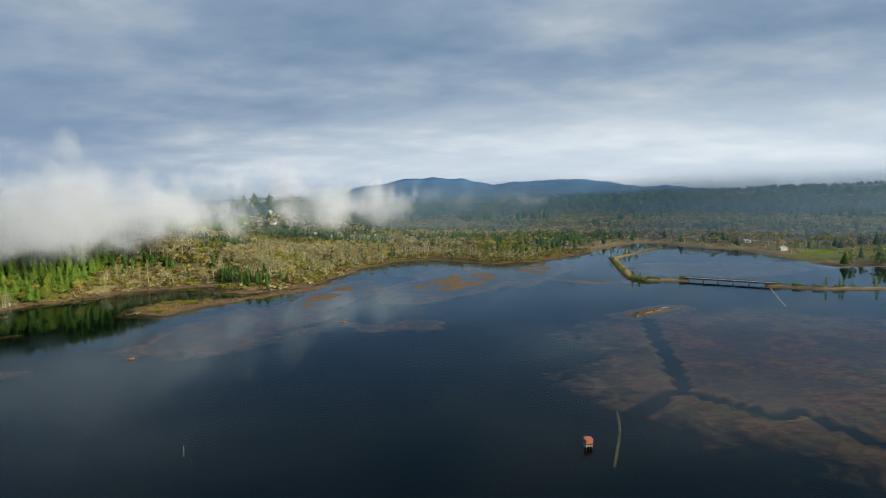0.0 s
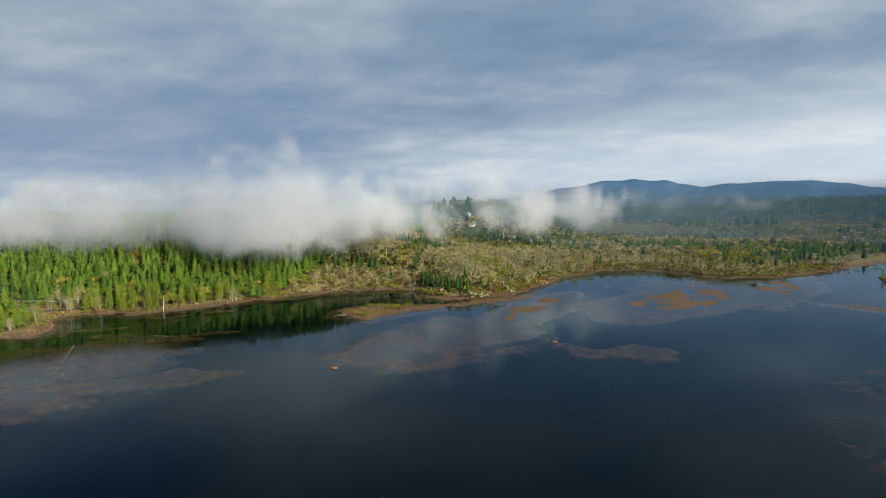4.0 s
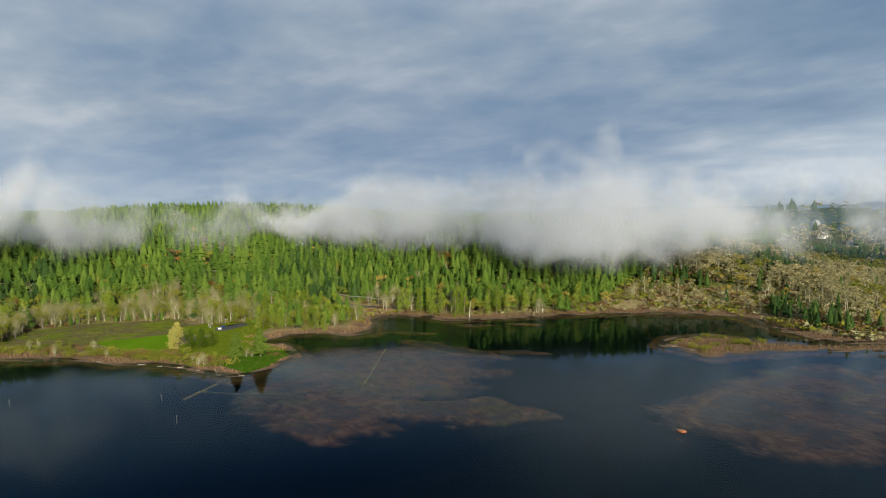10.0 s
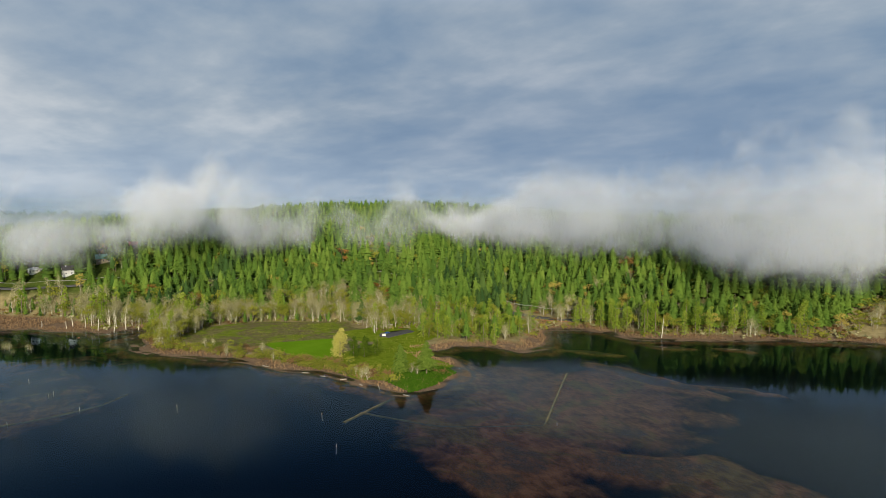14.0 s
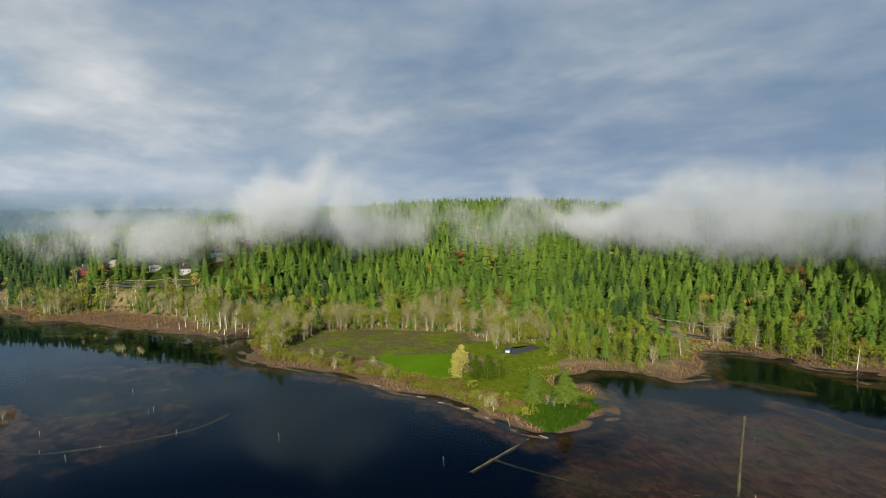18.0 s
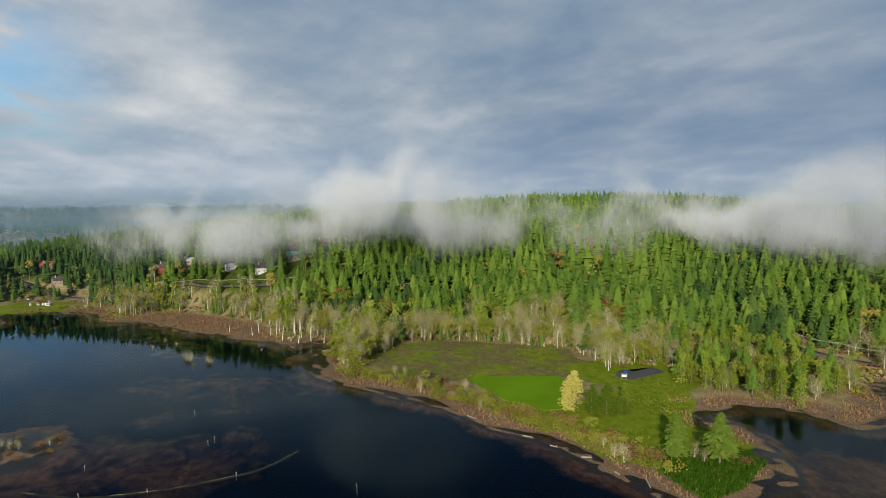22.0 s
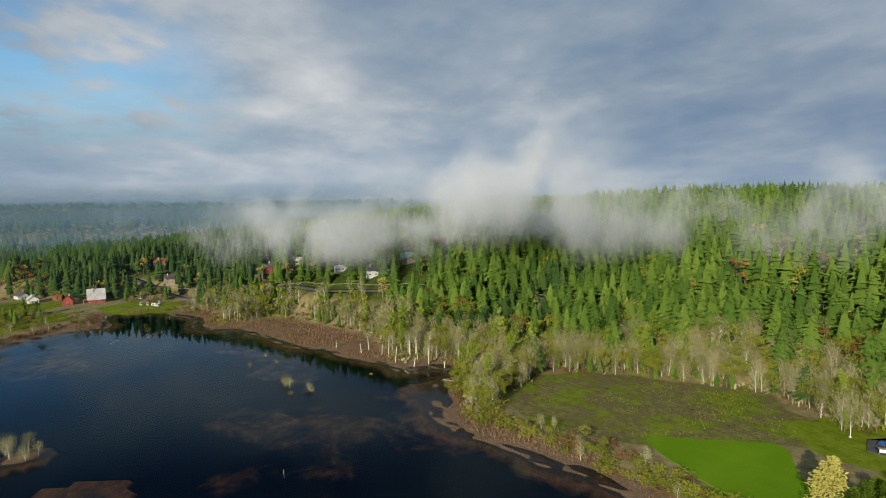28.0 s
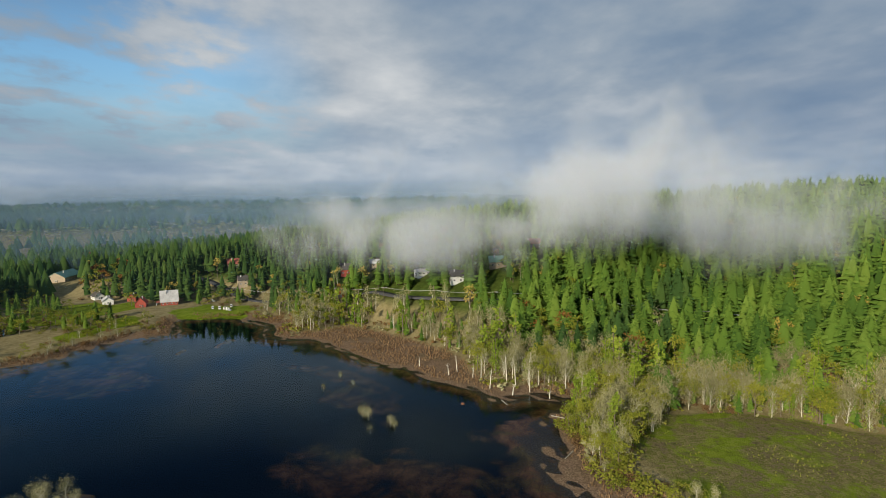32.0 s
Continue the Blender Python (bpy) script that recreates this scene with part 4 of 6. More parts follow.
# young firs and ferns on the slope below the tall trees
rng = np.random.default_rng(14)
sx, sy = scatter(rng, -880, -560, 0, 420, 8.5)
s_d = inland(sx, sy)
ok = (s_d > 40) & ~inside(sx, sy, REEDBED) & ~inside(sx, sy, FIELD) & ~inside(sx, sy, FARM) & ~inside(sx, sy, ET) & (to_line(sx, sy, ROAD) > 5.5)
for hx, hy in HOUSE_SITES:
    ok &= (np.hypot(sx - hx, sy - hy) > 9) & (to_line(sx, sy, [(hx, hy), (hx + 48, hy + 3)]) > 5.5)
sx, sy = sx[ok], sy[ok]
wood("young_firs", far_templates["conifer"], sx, sy, rng.uniform(0.22, 0.45, len(sx)), np.full(len(sx), 1.3), (M_BARK, M_CONIFER), 15, "young green firs below the tall trees", "woodland")

# far woods
rng = np.random.default_rng(10)
ox, oy = scatter(rng, -3600, 3000, -2400, 4300, 56.0)
o_ok = np.hypot(ox + 180, oy - 100) > 2200
qx, qy = scatter(rng, -2400, 2200, -2000, 2500, 25.0)
q_ok = np.hypot(qx + 180, qy - 100) < 2200
px, py = np.concatenate([ox[o_ok], qx[q_ok]]), np.concatenate([oy[o_ok], qy[q_ok]])
d = inland(px, py)
r = np.sqrt((px + 180) ** 2 + (py - 100) ** 2)
bearing = np.degrees(np.arctan2(px + 200, py - 100))
keep = (d > 460) & (bearing > -138) & (np.degrees(np.arctan2(px - 5, py + 5)) < 39) & (r < 4200)
keep &= ~inside(px, py, TOWN) & ((fractal(px, py, 260, 55, 3) > 0.30) | (bearing < -20))
px, py, r, bearing = px[keep], py[keep], r[keep], bearing[keep]
sc = rng.uniform(0.6, 1.1, len(px))
wide = rng.uniform(1.1, 1.7, len(px)) * (1.0 + 1.6 * step01(r, 1500, 2600))
stand = fractal(px, py, 240, 56, 3) + 0.17 * step01(bearing, -25, 5) * step01(r, 2300, 1200) + rng.uniform(-0.14, 0.14, len(px))
sc = np.where(stand > 0.53, sc * 0.8, sc)
for lo, hi, tpl, mat, lab in ((0.0, 0.53, "conifer", M_DARK_SHADED_FIR, "far dark fir woods over the low hills"), (0.53, 0.64, "olive", M_TANLEAF, "far leafless tan woods over the low hills"), (0.64, 0.69, "olive", M_YELLOW, "far yellow autumn woods over the low hills"), (0.69, 2.0, "olive", M_OLIVE, "far olive autumn woods over the low hills")):
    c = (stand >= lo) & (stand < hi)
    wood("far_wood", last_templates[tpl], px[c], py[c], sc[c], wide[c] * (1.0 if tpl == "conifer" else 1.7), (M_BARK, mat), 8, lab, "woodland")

# ---- fog ----
m, n = material("fog")
geo = n.add("ShaderNodeNewGeometry")
pos = geo.outputs["Position"]
den = n.add("ShaderNodeAttribute", attribute_name="thickness").outputs["Fac"]
puff = n.noise(pos, 0.017, 8.0, 0.56, 0.4)
wisp = n.noise(pos, 0.007, 3.0, 0.5, 0.5)
shape = n.math("ADD", n.math("MULTIPLY", puff, 0.6), n.math("MULTIPLY", wisp, 0.4))
alpha = n.math("MULTIPLY", n.smooth(n.math("ADD", n.math("MULTIPLY", n.math("SUBTRACT", shape, 0.5), 4.4), den), 0.26, 1.02), n.smooth(den, 0.0, 0.34), clamp=True)
alpha = n.math("MULTIPLY", alpha, 0.25)
bump = n.add("ShaderNodeBump", ins={"Strength": 0.5, "Distance": 10.0, "Height": puff})
dif = n.add("ShaderNodeBsdfDiffuse", ins={"Color": (0.63, 0.665, 0.73, 1), "Normal": bump})
tra = n.add("ShaderNodeBsdfTranslucent", ins={"Color": (0.63, 0.665, 0.73, 1)})
body = n.add("ShaderNodeMixShader", ins={0: 0.45, 1: dif.outputs[0], 2: tra.outputs[0]})
clr = n.add("ShaderNodeBsdfTransparent")
mx = n.add("ShaderNodeMixShader", ins={0: alpha, 1: clr.outputs[0], 2: body.outputs[0]})
finish(n, mx.outputs[0])
M_FOG = m


def smooth_line(pts, count):
    """A Catmull-Rom line through the points."""
    P = np.array([pts[0], *pts, pts[-1]], float)
    t = np.linspace(0, len(pts) - 1 - 1e-6, count)
    i = t.astype(int)
    u = (t - i)[:, None]
    a, b, c, e = P[i], P[i + 1], P[i + 2], P[i + 3]
    return 0.5 * (2 * b + (c - a) * u + (2 * a - 5 * b + 4 * c - e) * u ** 2 + (3 * b - a - 3 * c + e) * u ** 3)


def fog_bank(line, stations, layers, apart, low, high, label):
    """Drifting fog: veils behind one another, each with its own thickness from place to place.
    stations: (share of the line, density, foot, top)."""
    count = 110
    c = smooth_line(line, count)
    t = np.linspace(0, 1, count)
    tang = np.gradient(c, axis=0)
    tang /= np.linalg.norm(tang, axis=1)[:, None]
    nor = np.stack([-tang[:, 1], tang[:, 0]], -1)
    st = np.array(stations)
    sway = min(9.0, 0.012 * np.linalg.norm(np.diff(c, axis=0), axis=1).sum())
    zs = np.linspace(low, high, 26)
    root = tagged(new("fog_bank"), label, "fog", kind="stuff")
    for k in range(layers):
        off = (k - (layers - 1) / 2) * apart
        P = c + nor * (off + sway * np.sin(t * 8 + k * 1.7))[:, None]
        X, Z = np.meshgrid(np.arange(count), zs)
        tj = np.clip(t + 0.02 * np.sin(k * 2.1 + t * 9), 0, 1)
        dens, foot, top = (np.interp(tj, st[:, 0], st[:, j])[X] for j in (1, 2, 3))
        rim = abs(off) / (layers * apart / 2)
        ragged = 26 * (fractal(t * 5, t * 0 + k * 0.3, 1.0, 70, 2) - 0.5)
        billow = 44 * (fractal(t * 6, t * 0 + k * 0.3, 1.0, 72, 2) - 0.5)
        foot = foot + 0.9 * ragged[X] + 9 * rim ** 2
        top = top + billow[X] - 16 * rim ** 2
        dn = dens * (1 - 0.25 * rim ** 2) * step01(Z, foot - 30, foot + 20) * step01(Z, top + 44, top - 30)
        edge = step01(t, 0, 0.05) * step01(t, 1, 0.95)
        dn = dn * edge[X] * step01(Z, low, low + 8) * step01(Z, high, high - 10)
        g = np.arange(X.size).reshape(X.shape)
        f = np.stack([g[:-1, :-1], g[:-1, 1:], g[1:, 1:], g[1:, :-1]], -1).reshape(-1, 4)
        me = mesh_from("veil", np.stack([P[X, 0], P[X, 1], Z], -1).reshape(-1, 3), f, (M_FOG,), smooth=True)
        at = me.attributes.new("thickness", "FLOAT", "POINT")
        at.data.foreach_set("value", dn.ravel().astype(np.float32))
        new("veil", me).parent = root
    return root


fog_bank([(-30, 1000), (-215, 730), (-345, 560), (-500, 525), (-610, 480), (-700, 430)],
         [(0.0, 0.35, 56, 96), (0.15, 0.5, 50, 102), (0.30, 0.78, 50, 112), (0.43, 0.92, 53, 122), (0.50, 0.92, 56, 116), (0.60, 0.84, 57, 104), (0.75, 0.80, 58, 98), (0.88, 0.62, 60, 96), (1.0, 0.2, 64, 92)], 10, 10, 24, 170, "thick sunlit white fog bank lying along the wooded shore")
fog_bank([(-600, 470), (-665, 350), (-700, 235), (-715, 125), (-730, 15), (-800, -100)],
         [(0.0, 0.35, 60, 100), (0.10, 0.60, 56, 106), (0.20, 0.64, 55, 102), (0.33, 0.64, 56, 104), (0.42, 0.66, 60, 112), (0.48, 0.62, 60, 104), (0.56, 0.72, 60, 96), (0.65, 0.82, 58, 92), (0.74, 0.86, 55, 88), (0.84, 0.62, 57, 86), (1.0, 0.2, 60, 86)], 8, 10, 24, 175, "thin drifting fog over the wooded slope")
fog_bank([(-672, 150), (-655, 190), (-642, 213), (-628, 240), (-612, 285)], [(0.0, 0.35, 64, 92), (0.3, 0.66, 66, 108), (0.52, 0.80, 70, 128), (0.68, 0.66, 74, 108), (1.0, 0.35, 74, 96)], 6, 7, 40, 190, "tall puff of fog rising from the wooded slope")
fog_bank([(-318, 566), (-345, 538), (-372, 514), (-392, 498)], [(0.0, 0.65, 136, 156), (0.35, 1.0, 132, 154), (0.65, 0.8, 120, 142), (1.0, 0.55, 114, 130)], 5, 6, 90, 200, "torn wisp of fog rising over the bank")

fog_bank([(-700, 1500), (-420, 1850), (-100, 2000), (240, 2050), (520, 2200)], [(0.0, 0.45, 40, 96), (0.3, 0.55, 40, 104), (0.5, 0.5, 44, 100), (0.75, 0.42, 44, 92), (1.0, 0.2, 50, 84)], 3, 30, 10, 140, "thin fog drifting before the far mountains")

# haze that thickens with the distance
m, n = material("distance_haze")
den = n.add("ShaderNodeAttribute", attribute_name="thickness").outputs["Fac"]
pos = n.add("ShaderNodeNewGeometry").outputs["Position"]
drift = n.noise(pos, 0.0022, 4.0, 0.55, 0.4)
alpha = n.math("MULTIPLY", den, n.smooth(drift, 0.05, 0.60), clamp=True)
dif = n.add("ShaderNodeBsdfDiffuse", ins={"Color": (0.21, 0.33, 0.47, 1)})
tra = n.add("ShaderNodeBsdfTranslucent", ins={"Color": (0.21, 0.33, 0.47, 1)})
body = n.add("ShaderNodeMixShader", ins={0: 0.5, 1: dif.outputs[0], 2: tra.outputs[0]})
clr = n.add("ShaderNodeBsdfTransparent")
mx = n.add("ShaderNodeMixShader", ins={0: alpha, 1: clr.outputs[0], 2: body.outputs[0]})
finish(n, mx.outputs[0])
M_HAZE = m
haze = tagged(new("distance_haze"), "blue morning haze over the far woods", "haze", kind="stuff")
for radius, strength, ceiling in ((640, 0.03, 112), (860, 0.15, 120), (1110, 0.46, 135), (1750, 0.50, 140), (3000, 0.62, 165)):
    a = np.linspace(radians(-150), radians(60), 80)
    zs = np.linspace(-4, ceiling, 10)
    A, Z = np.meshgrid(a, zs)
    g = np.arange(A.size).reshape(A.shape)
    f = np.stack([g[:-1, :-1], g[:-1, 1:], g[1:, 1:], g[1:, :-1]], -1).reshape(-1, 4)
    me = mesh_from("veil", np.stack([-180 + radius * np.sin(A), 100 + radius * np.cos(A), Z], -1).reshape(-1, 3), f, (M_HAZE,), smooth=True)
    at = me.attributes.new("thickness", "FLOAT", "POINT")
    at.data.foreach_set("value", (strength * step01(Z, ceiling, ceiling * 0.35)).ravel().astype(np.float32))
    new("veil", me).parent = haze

# mountains far behind, distance haze put into their blue colour and glow
m, n = material("hazed_mountain")
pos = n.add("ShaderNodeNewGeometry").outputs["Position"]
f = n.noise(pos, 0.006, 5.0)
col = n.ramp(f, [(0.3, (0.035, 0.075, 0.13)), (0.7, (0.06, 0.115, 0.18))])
# blue emission adds to the painted haze
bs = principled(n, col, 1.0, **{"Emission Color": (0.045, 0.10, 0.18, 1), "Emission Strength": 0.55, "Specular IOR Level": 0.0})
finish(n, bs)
M_FAR_HAZED = m
az = np.linspace(radians(-22), radians(24), 240)
deg = np.degrees(az)
crest = np.interp(deg, [-22, -14, -9, -7, -5, -2.4, 0, 2.5, 4, 5.7, 7.8, 11, 14.4, 17.9, 24], [80, 92, 108, 150, 182, 208, 213, 206, 178, 150, 170, 180, 168, 126, 90])
crest = crest + 30 * (fractal(deg, deg * 0, 1.4, 90, 5) - 0.5)
rows = []
for k, (rad, share) in enumerate(((4000, 0.0), (4250, 0.55), (4450, 0.9), (4600, 1.0), (4700, 0.6))):
    rough = 1 + 0.12 * (fractal(deg * 1.0, deg * 0 + k * 3.0, 0.9, 95, 4) - 0.5) * (0 < share < 1)
    rows.append(np.stack([rad * np.sin(az), rad * np.cos(az), -5 + crest * share * rough], -1))
V = np.stack(rows)
g = np.arange(V.shape[0] * V.shape[1]).reshape(V.shape[:2])
f = np.stack([g[:-1, :-1], g[:-1, 1:], g[1:, 1:], g[1:, :-1]], -1).reshape(-1, 4)
mountains = new("backdrop", mesh_from("backdrop", V.reshape(-1, 3), f, (M_FAR_HAZED,), smooth=True))
tagged(mountains, "forested mountain ridge on the horizon, blue haze put into its colour", "mountain", kind="structure")

# ---- things on the point ----
m, n = material("mown_lawn_sheet")
pos = n.add("ShaderNodeNewGeometry").outputs["Position"]
a, b = n.noise(pos, 0.05, 4.0), n.noise(pos, 2.0, 4.0)
col = n.ramp(n.math("ADD", n.math("MULTIPLY", a, 0.6), n.math("MULTIPLY", b, 0.4)), [(0.3, (0.088, 0.170, 0.008)), (0.55, (0.112, 0.215, 0.010)), (0.75, (0.15, 0.24, 0.018))])
finish(n, principled(n, col, 0.95, Normal=n.add("ShaderNodeBump", ins={"Strength": 0.4, "Distance": 0.2, "Height": b}), **{"Specular IOR Level": 0.0}))
M_LAWN = m
M_ASPHALT = plain("asphalt", (0.05, 0.05, 0.052), 0.9)
M_WHITE = plain("white_paint", (0.74, 0.74, 0.72), 0.6, vary=0.1)
M_GREYWOOD = plain("weathered_wood", (0.30, 0.26, 0.20), 0.9)
M_DRIFT = plain("driftwood", (0.28, 0.25, 0.20), 0.9)
M_STEEL = plain("dark_steel", (0.045, 0.05, 0.055), 0.55, metal=0.5)
M_CONCRETE = plain("concrete", (0.52, 0.51, 0.48), 0.85)
M_RED = plain("red_boards", (0.30, 0.055, 0.035), 0.8)
M_RUSTY = plain("rusty_planks", (0.28, 0.11, 0.05), 0.85)
M_ROOF_GREY = plain("grey_roofing", (0.42, 0.42, 0.42), 0.6)
M_ROOF_DARK = plain("dark_shingles", (0.07, 0.065, 0.06), 0.9)
M_ROOF_GREEN = plain("green_metal_roof", (0.16, 0.30, 0.22), 0.5, metal=0.2)
M_ROOF_RED = plain("red_roofing", (0.30, 0.09, 0.06), 0.8)
M_TAN = plain("tan_siding", (0.38, 0.31, 0.22), 0.8)
M_BLUEPAINT = plain("blue_car_paint", (0.02, 0.07, 0.22), 0.25, vary=0.05)
M_WINDOW = plain("window_glass", (0.03, 0.04, 0.05), 0.08, vary=0.1)
M_TYRE = plain("tyre_rubber", (0.02, 0.02, 0.02), 0.9)


def part(name, bm, mat, parent, label=""):
    """One mesh object under a thing or under a part."""
    me = bpy.data.meshes.new(name)
    bm.to_mesh(me)
    bm.free()
    me.materials.append(mat)
    o = new(name, me)
    o.parent = parent
    if label:
        tagged(o, label)
    return o


def box(*boxes, bevel=0.0):
    """Boxes (x0, y0, z0, x1, y1, z1) in one bmesh."""
    bm = bmesh.new()
    for x0, y0, z0, x1, y1, z1 in boxes:
        r = bmesh.ops.create_cube(bm, size=1.0)
        for v in r["verts"]:
            v.co = Vector((x0 + (v.co.x + 0.5) * (x1 - x0), y0 + (v.co.y + 0.5) * (y1 - y0), z0 + (v.co.z + 0.5) * (z1 - z0)))
    if bevel:
        bmesh.ops.bevel(bm, geom=list(bm.edges), offset=bevel, segments=1, affect="EDGES")
    return bm


def prism(points, z0, z1):
    """An upright prism over a closed outline."""
    bm = bmesh.new()
    top = [bm.verts.new((x, y, z1)) for x, y in points]
    bot = [bm.verts.new((x, y, z0)) for x, y in points]
    f = bm.faces.new(top)
    if f.normal.z < 0:
        f.normal_flip()
    n_ = len(points)
    for i in range(n_):
        bm.faces.new((top[i], top[(i + 1) % n_], bot[(i + 1) % n_], bot[i]))
    bmesh.ops.triangulate(bm, faces=[f])
    bmesh.ops.recalc_face_normals(bm, faces=list(bm.faces))
    return bm


def rod(p0, p1, r0, r1, sides=6, bm=None):
    bm = bm or bmesh.new()
    v, f = tube(p0, p1, r0, r1, sides)
    vs = [bm.verts.new(c) for c in v]
    for t in f:
        bm.faces.new([vs[i] for i in t])
    bm.faces.new(vs[:sides])
    bm.faces.new(vs[sides:])
    bmesh.ops.recalc_face_normals(bm, faces=list(bm.faces))
    return bm


def closed(points, count):
    """A rounded closed outline."""
    k = len(points)
    line = smooth_line([points[-1], *points, points[0], points[1]], count * 4)
    t = np.linspace(0, k + 2 - 1e-6, count * 4)
    sel = (t >= 1) & (t < k + 1)
    return [tuple(p) for p in line[sel][::3]]


lawn = part("lawn", prism(closed(LAWN, 40), 1.0, 2.02), M_LAWN, None)
tagged(lawn, "bright green mown lawn on the point", "lawn", kind="structure")
lot = part("pavement", prism([(-508, 304), (-499, 297), (-492, 302), (-500, 326), (-509, 325), (-505, 312)], 1.0, 2.02), M_ASPHALT, None)
tagged(lot, "dark wet asphalt parking lot beside the grass", "parking lot", kind="structure")

road = Shape()
line = smooth_line(ROAD, 160)
tang = np.gradient(line, axis=0)
tang /= np.linalg.norm(tang, axis=1)[:, None]
side = np.stack([-tang[:, 1], tang[:, 0]], -1)
left, right = line + side * 3.4, line - side * 3.4
rz = np.maximum(height_at(left[:, 0], left[:, 1]), height_at(right[:, 0], right[:, 1])) + 0.15
rows = [np.column_stack([right, rz - 1.2]), np.column_stack([right, rz]), np.column_stack([left, rz]), np.column_stack([left, rz - 1.2])]
V = np.stack(rows)
g = np.arange(V.shape[0] * V.shape[1]).reshape(V.shape[:2])
f = np.stack([g[:-1, :-1], g[:-1, 1:], g[1:, 1:], g[1:, :-1]], -1).reshape(-1, 4)
tagged(new("road", mesh_from("road", V.reshape(-1, 3), f, (M_ASPHALT,))), "grey asphalt road between the wood and the marsh", "road", kind="structure")

# trees and shrubs of the point
rng = np.random.default_rng(31)


def group_of(kind_name, places, sizes, widths, seed, group="", label="", templates=None):
    p = np.array(places, float)
    plant_all(kind_name, p[:, 0], p[:, 1], np.array(sizes, float), np.array(widths, float), seed, group, label, templates)


group_of("spruce", [(-407, 268), (-399, 279.5)], [0.60, 0.66], [1.45, 1.5], 41, "pair of spruces on the point", "young green spruce standing on the grassy point", fine_conifer)
group_of("poplar", [(-460, 254.5)], [1.0], [1.85], 42, templates=fine_cedar)
group_of("thicket", [(-455, 261), (-452, 266.5), (-457, 270), (-453, 274), (-460, 279), (-464, 272)], [0.74, 0.62, 0.68, 0.56, 0.58, 0.50], [1.6, 1.8, 1.7, 1.8, 1.8, 1.8], 43, "trees by the lawn", templates=fine_cedar)
group_of("yellow", [(-504, 459), (-450, 486), (-337, 572), (-462, 470)], [1.35, 1.2, 1.0, 0.9], [1.1, 1.1, 1.1, 1.1], 47, "maples among the firs")
group_of("rust", [(-411, 262), (-403, 286), (-398, 289)], [1.3, 1.2, 1.5], [1, 1, 1], 45, "russet shrubs on the point", "russet shrub beside the spruces")
group_of("alder", [(-404, 273), (-401, 275)], [0.36, 0.3], [1.3, 1.3], 46, "grey shrubs on the point", "small grey leafless tree between the spruces")
# the wooded strip behind the parking lot

ex, ey = scatter(rng, -545, -435, 305, 405, 5.6)
ok = inside(ex, ey, ET) & (inland(ex, ey) > 9) & (to_line(ex, ey, ROAD) > 5)
ex, ey = ex[ok], ey[ok]
pick = rng.integers(0, 10, len(ex))
for nm, lo, hi, s0, s1 in (("cedar", 0, 3, 0.65, 1.05), ("fir", 4, 4, 0.5, 0.75), ("olive", 5, 6, 0.55, 0.85), ("alder", 7, 7, 0.5, 0.7), ("brush", 8, 9, 1.3, 2.2)):
    c = (pick >= lo) & (pick <= hi)
    if c.any():
        plant_all(nm, ex[c], ey[c], rng.uniform(s0, s1, c.sum()), np.full(c.sum(), 1.15), 50 + lo, "trees behind the parking lot")
# shrubs along the western bank of the point and round the meadow
bx, by = scatter(rng, -610, -375, 150, 310, 4.0)
bd = inland(bx, by)
edge = to_line(bx, by, MEADOW, True)
ok = ((bd > 8) & (bd < 21 + 6 * (fractal(bx, by, 30, 79, 2) - 0.5)) & (by < 262 + 0.0 * bx) & (bx < -395)) & ~inside(bx, by, LAWN) & (rng.random(len(bx)) < 0.85)
bx, by = bx[ok], by[ok]
pick = rng.random(len(bx))
for nm, lo, hi, lab in (("brush", 0, 0.55, "green-brown shrub on the grassy bank"), ("olive", 0.55, 0.72, "small olive willow on the bank"), ("rust", 0.72, 0.9, "russet leafless shrub on the bank"), ("alder", 0.9, 1.01, "small grey leafless willow on the bank")):
    c = (pick >= lo) & (pick < hi)
    k = c.sum()
    size = rng.uniform(1.0, 1.95, k) if nm in ("brush", "rust") else rng.uniform(0.24, 0.42, k)
    plant_all(nm, bx[c], by[c], size, rng.uniform(1.0, 1.5, k), 60 + int(lo * 10), "shrubs on the bank", lab)
# isles
for outline, nm, count, s0, s1, lab in ((ISLE_LOW, "brush", 26, 0.8, 1.6, "olive shrub on the reed isle"), (ISLE_BRUSH, "alder", 4, 0.16, 0.24, "grey leafless willow on the reed isle"), (ISLE_BRUSH, "rust", 12, 0.5, 0.9, "russet shrub on the reed isle")):
    o = np.array(outline)
    cx, cy = rng.uniform(o[:, 0].min(), o[:, 0].max(), 900), rng.uniform(o[:, 1].min(), o[:, 1].max(), 900)
    ok = signed(cx, cy, outline) > 4
    if nm == "brush":
        ok &= (cx < -195)
    cx, cy = cx[ok][:count], cy[ok][:count]
    plant_all(nm, cx, cy, rng.uniform(s0, s1, len(cx)), np.full(len(cx), 1.3), 80, "shrubs on the isle", lab)
# willows standing in the water
group_of("alder", [(-597, 79), (-594, 82), (-587, 92), (-584, 94), (-581, 85), (-630, 54), (-636, 67), (-648, 58)], [0.36, 0.33, 0.3, 0.26, 0.22, 0.22, 0.18, 0.2], [1.6] * 8, 81, "willows in the water", "grey leafless willow standing in the shallow water")
group_of("alder", [(-516, -6), (-518, 0), (-522, -4), (-524, 3), (-517, 6), (-521, 8)], [0.40, 0.46, 0.44, 0.40, 0.34, 0.3], [1.7] * 6, 86, "willows on the mud islet", "grey leafless willow crowding a mud islet")
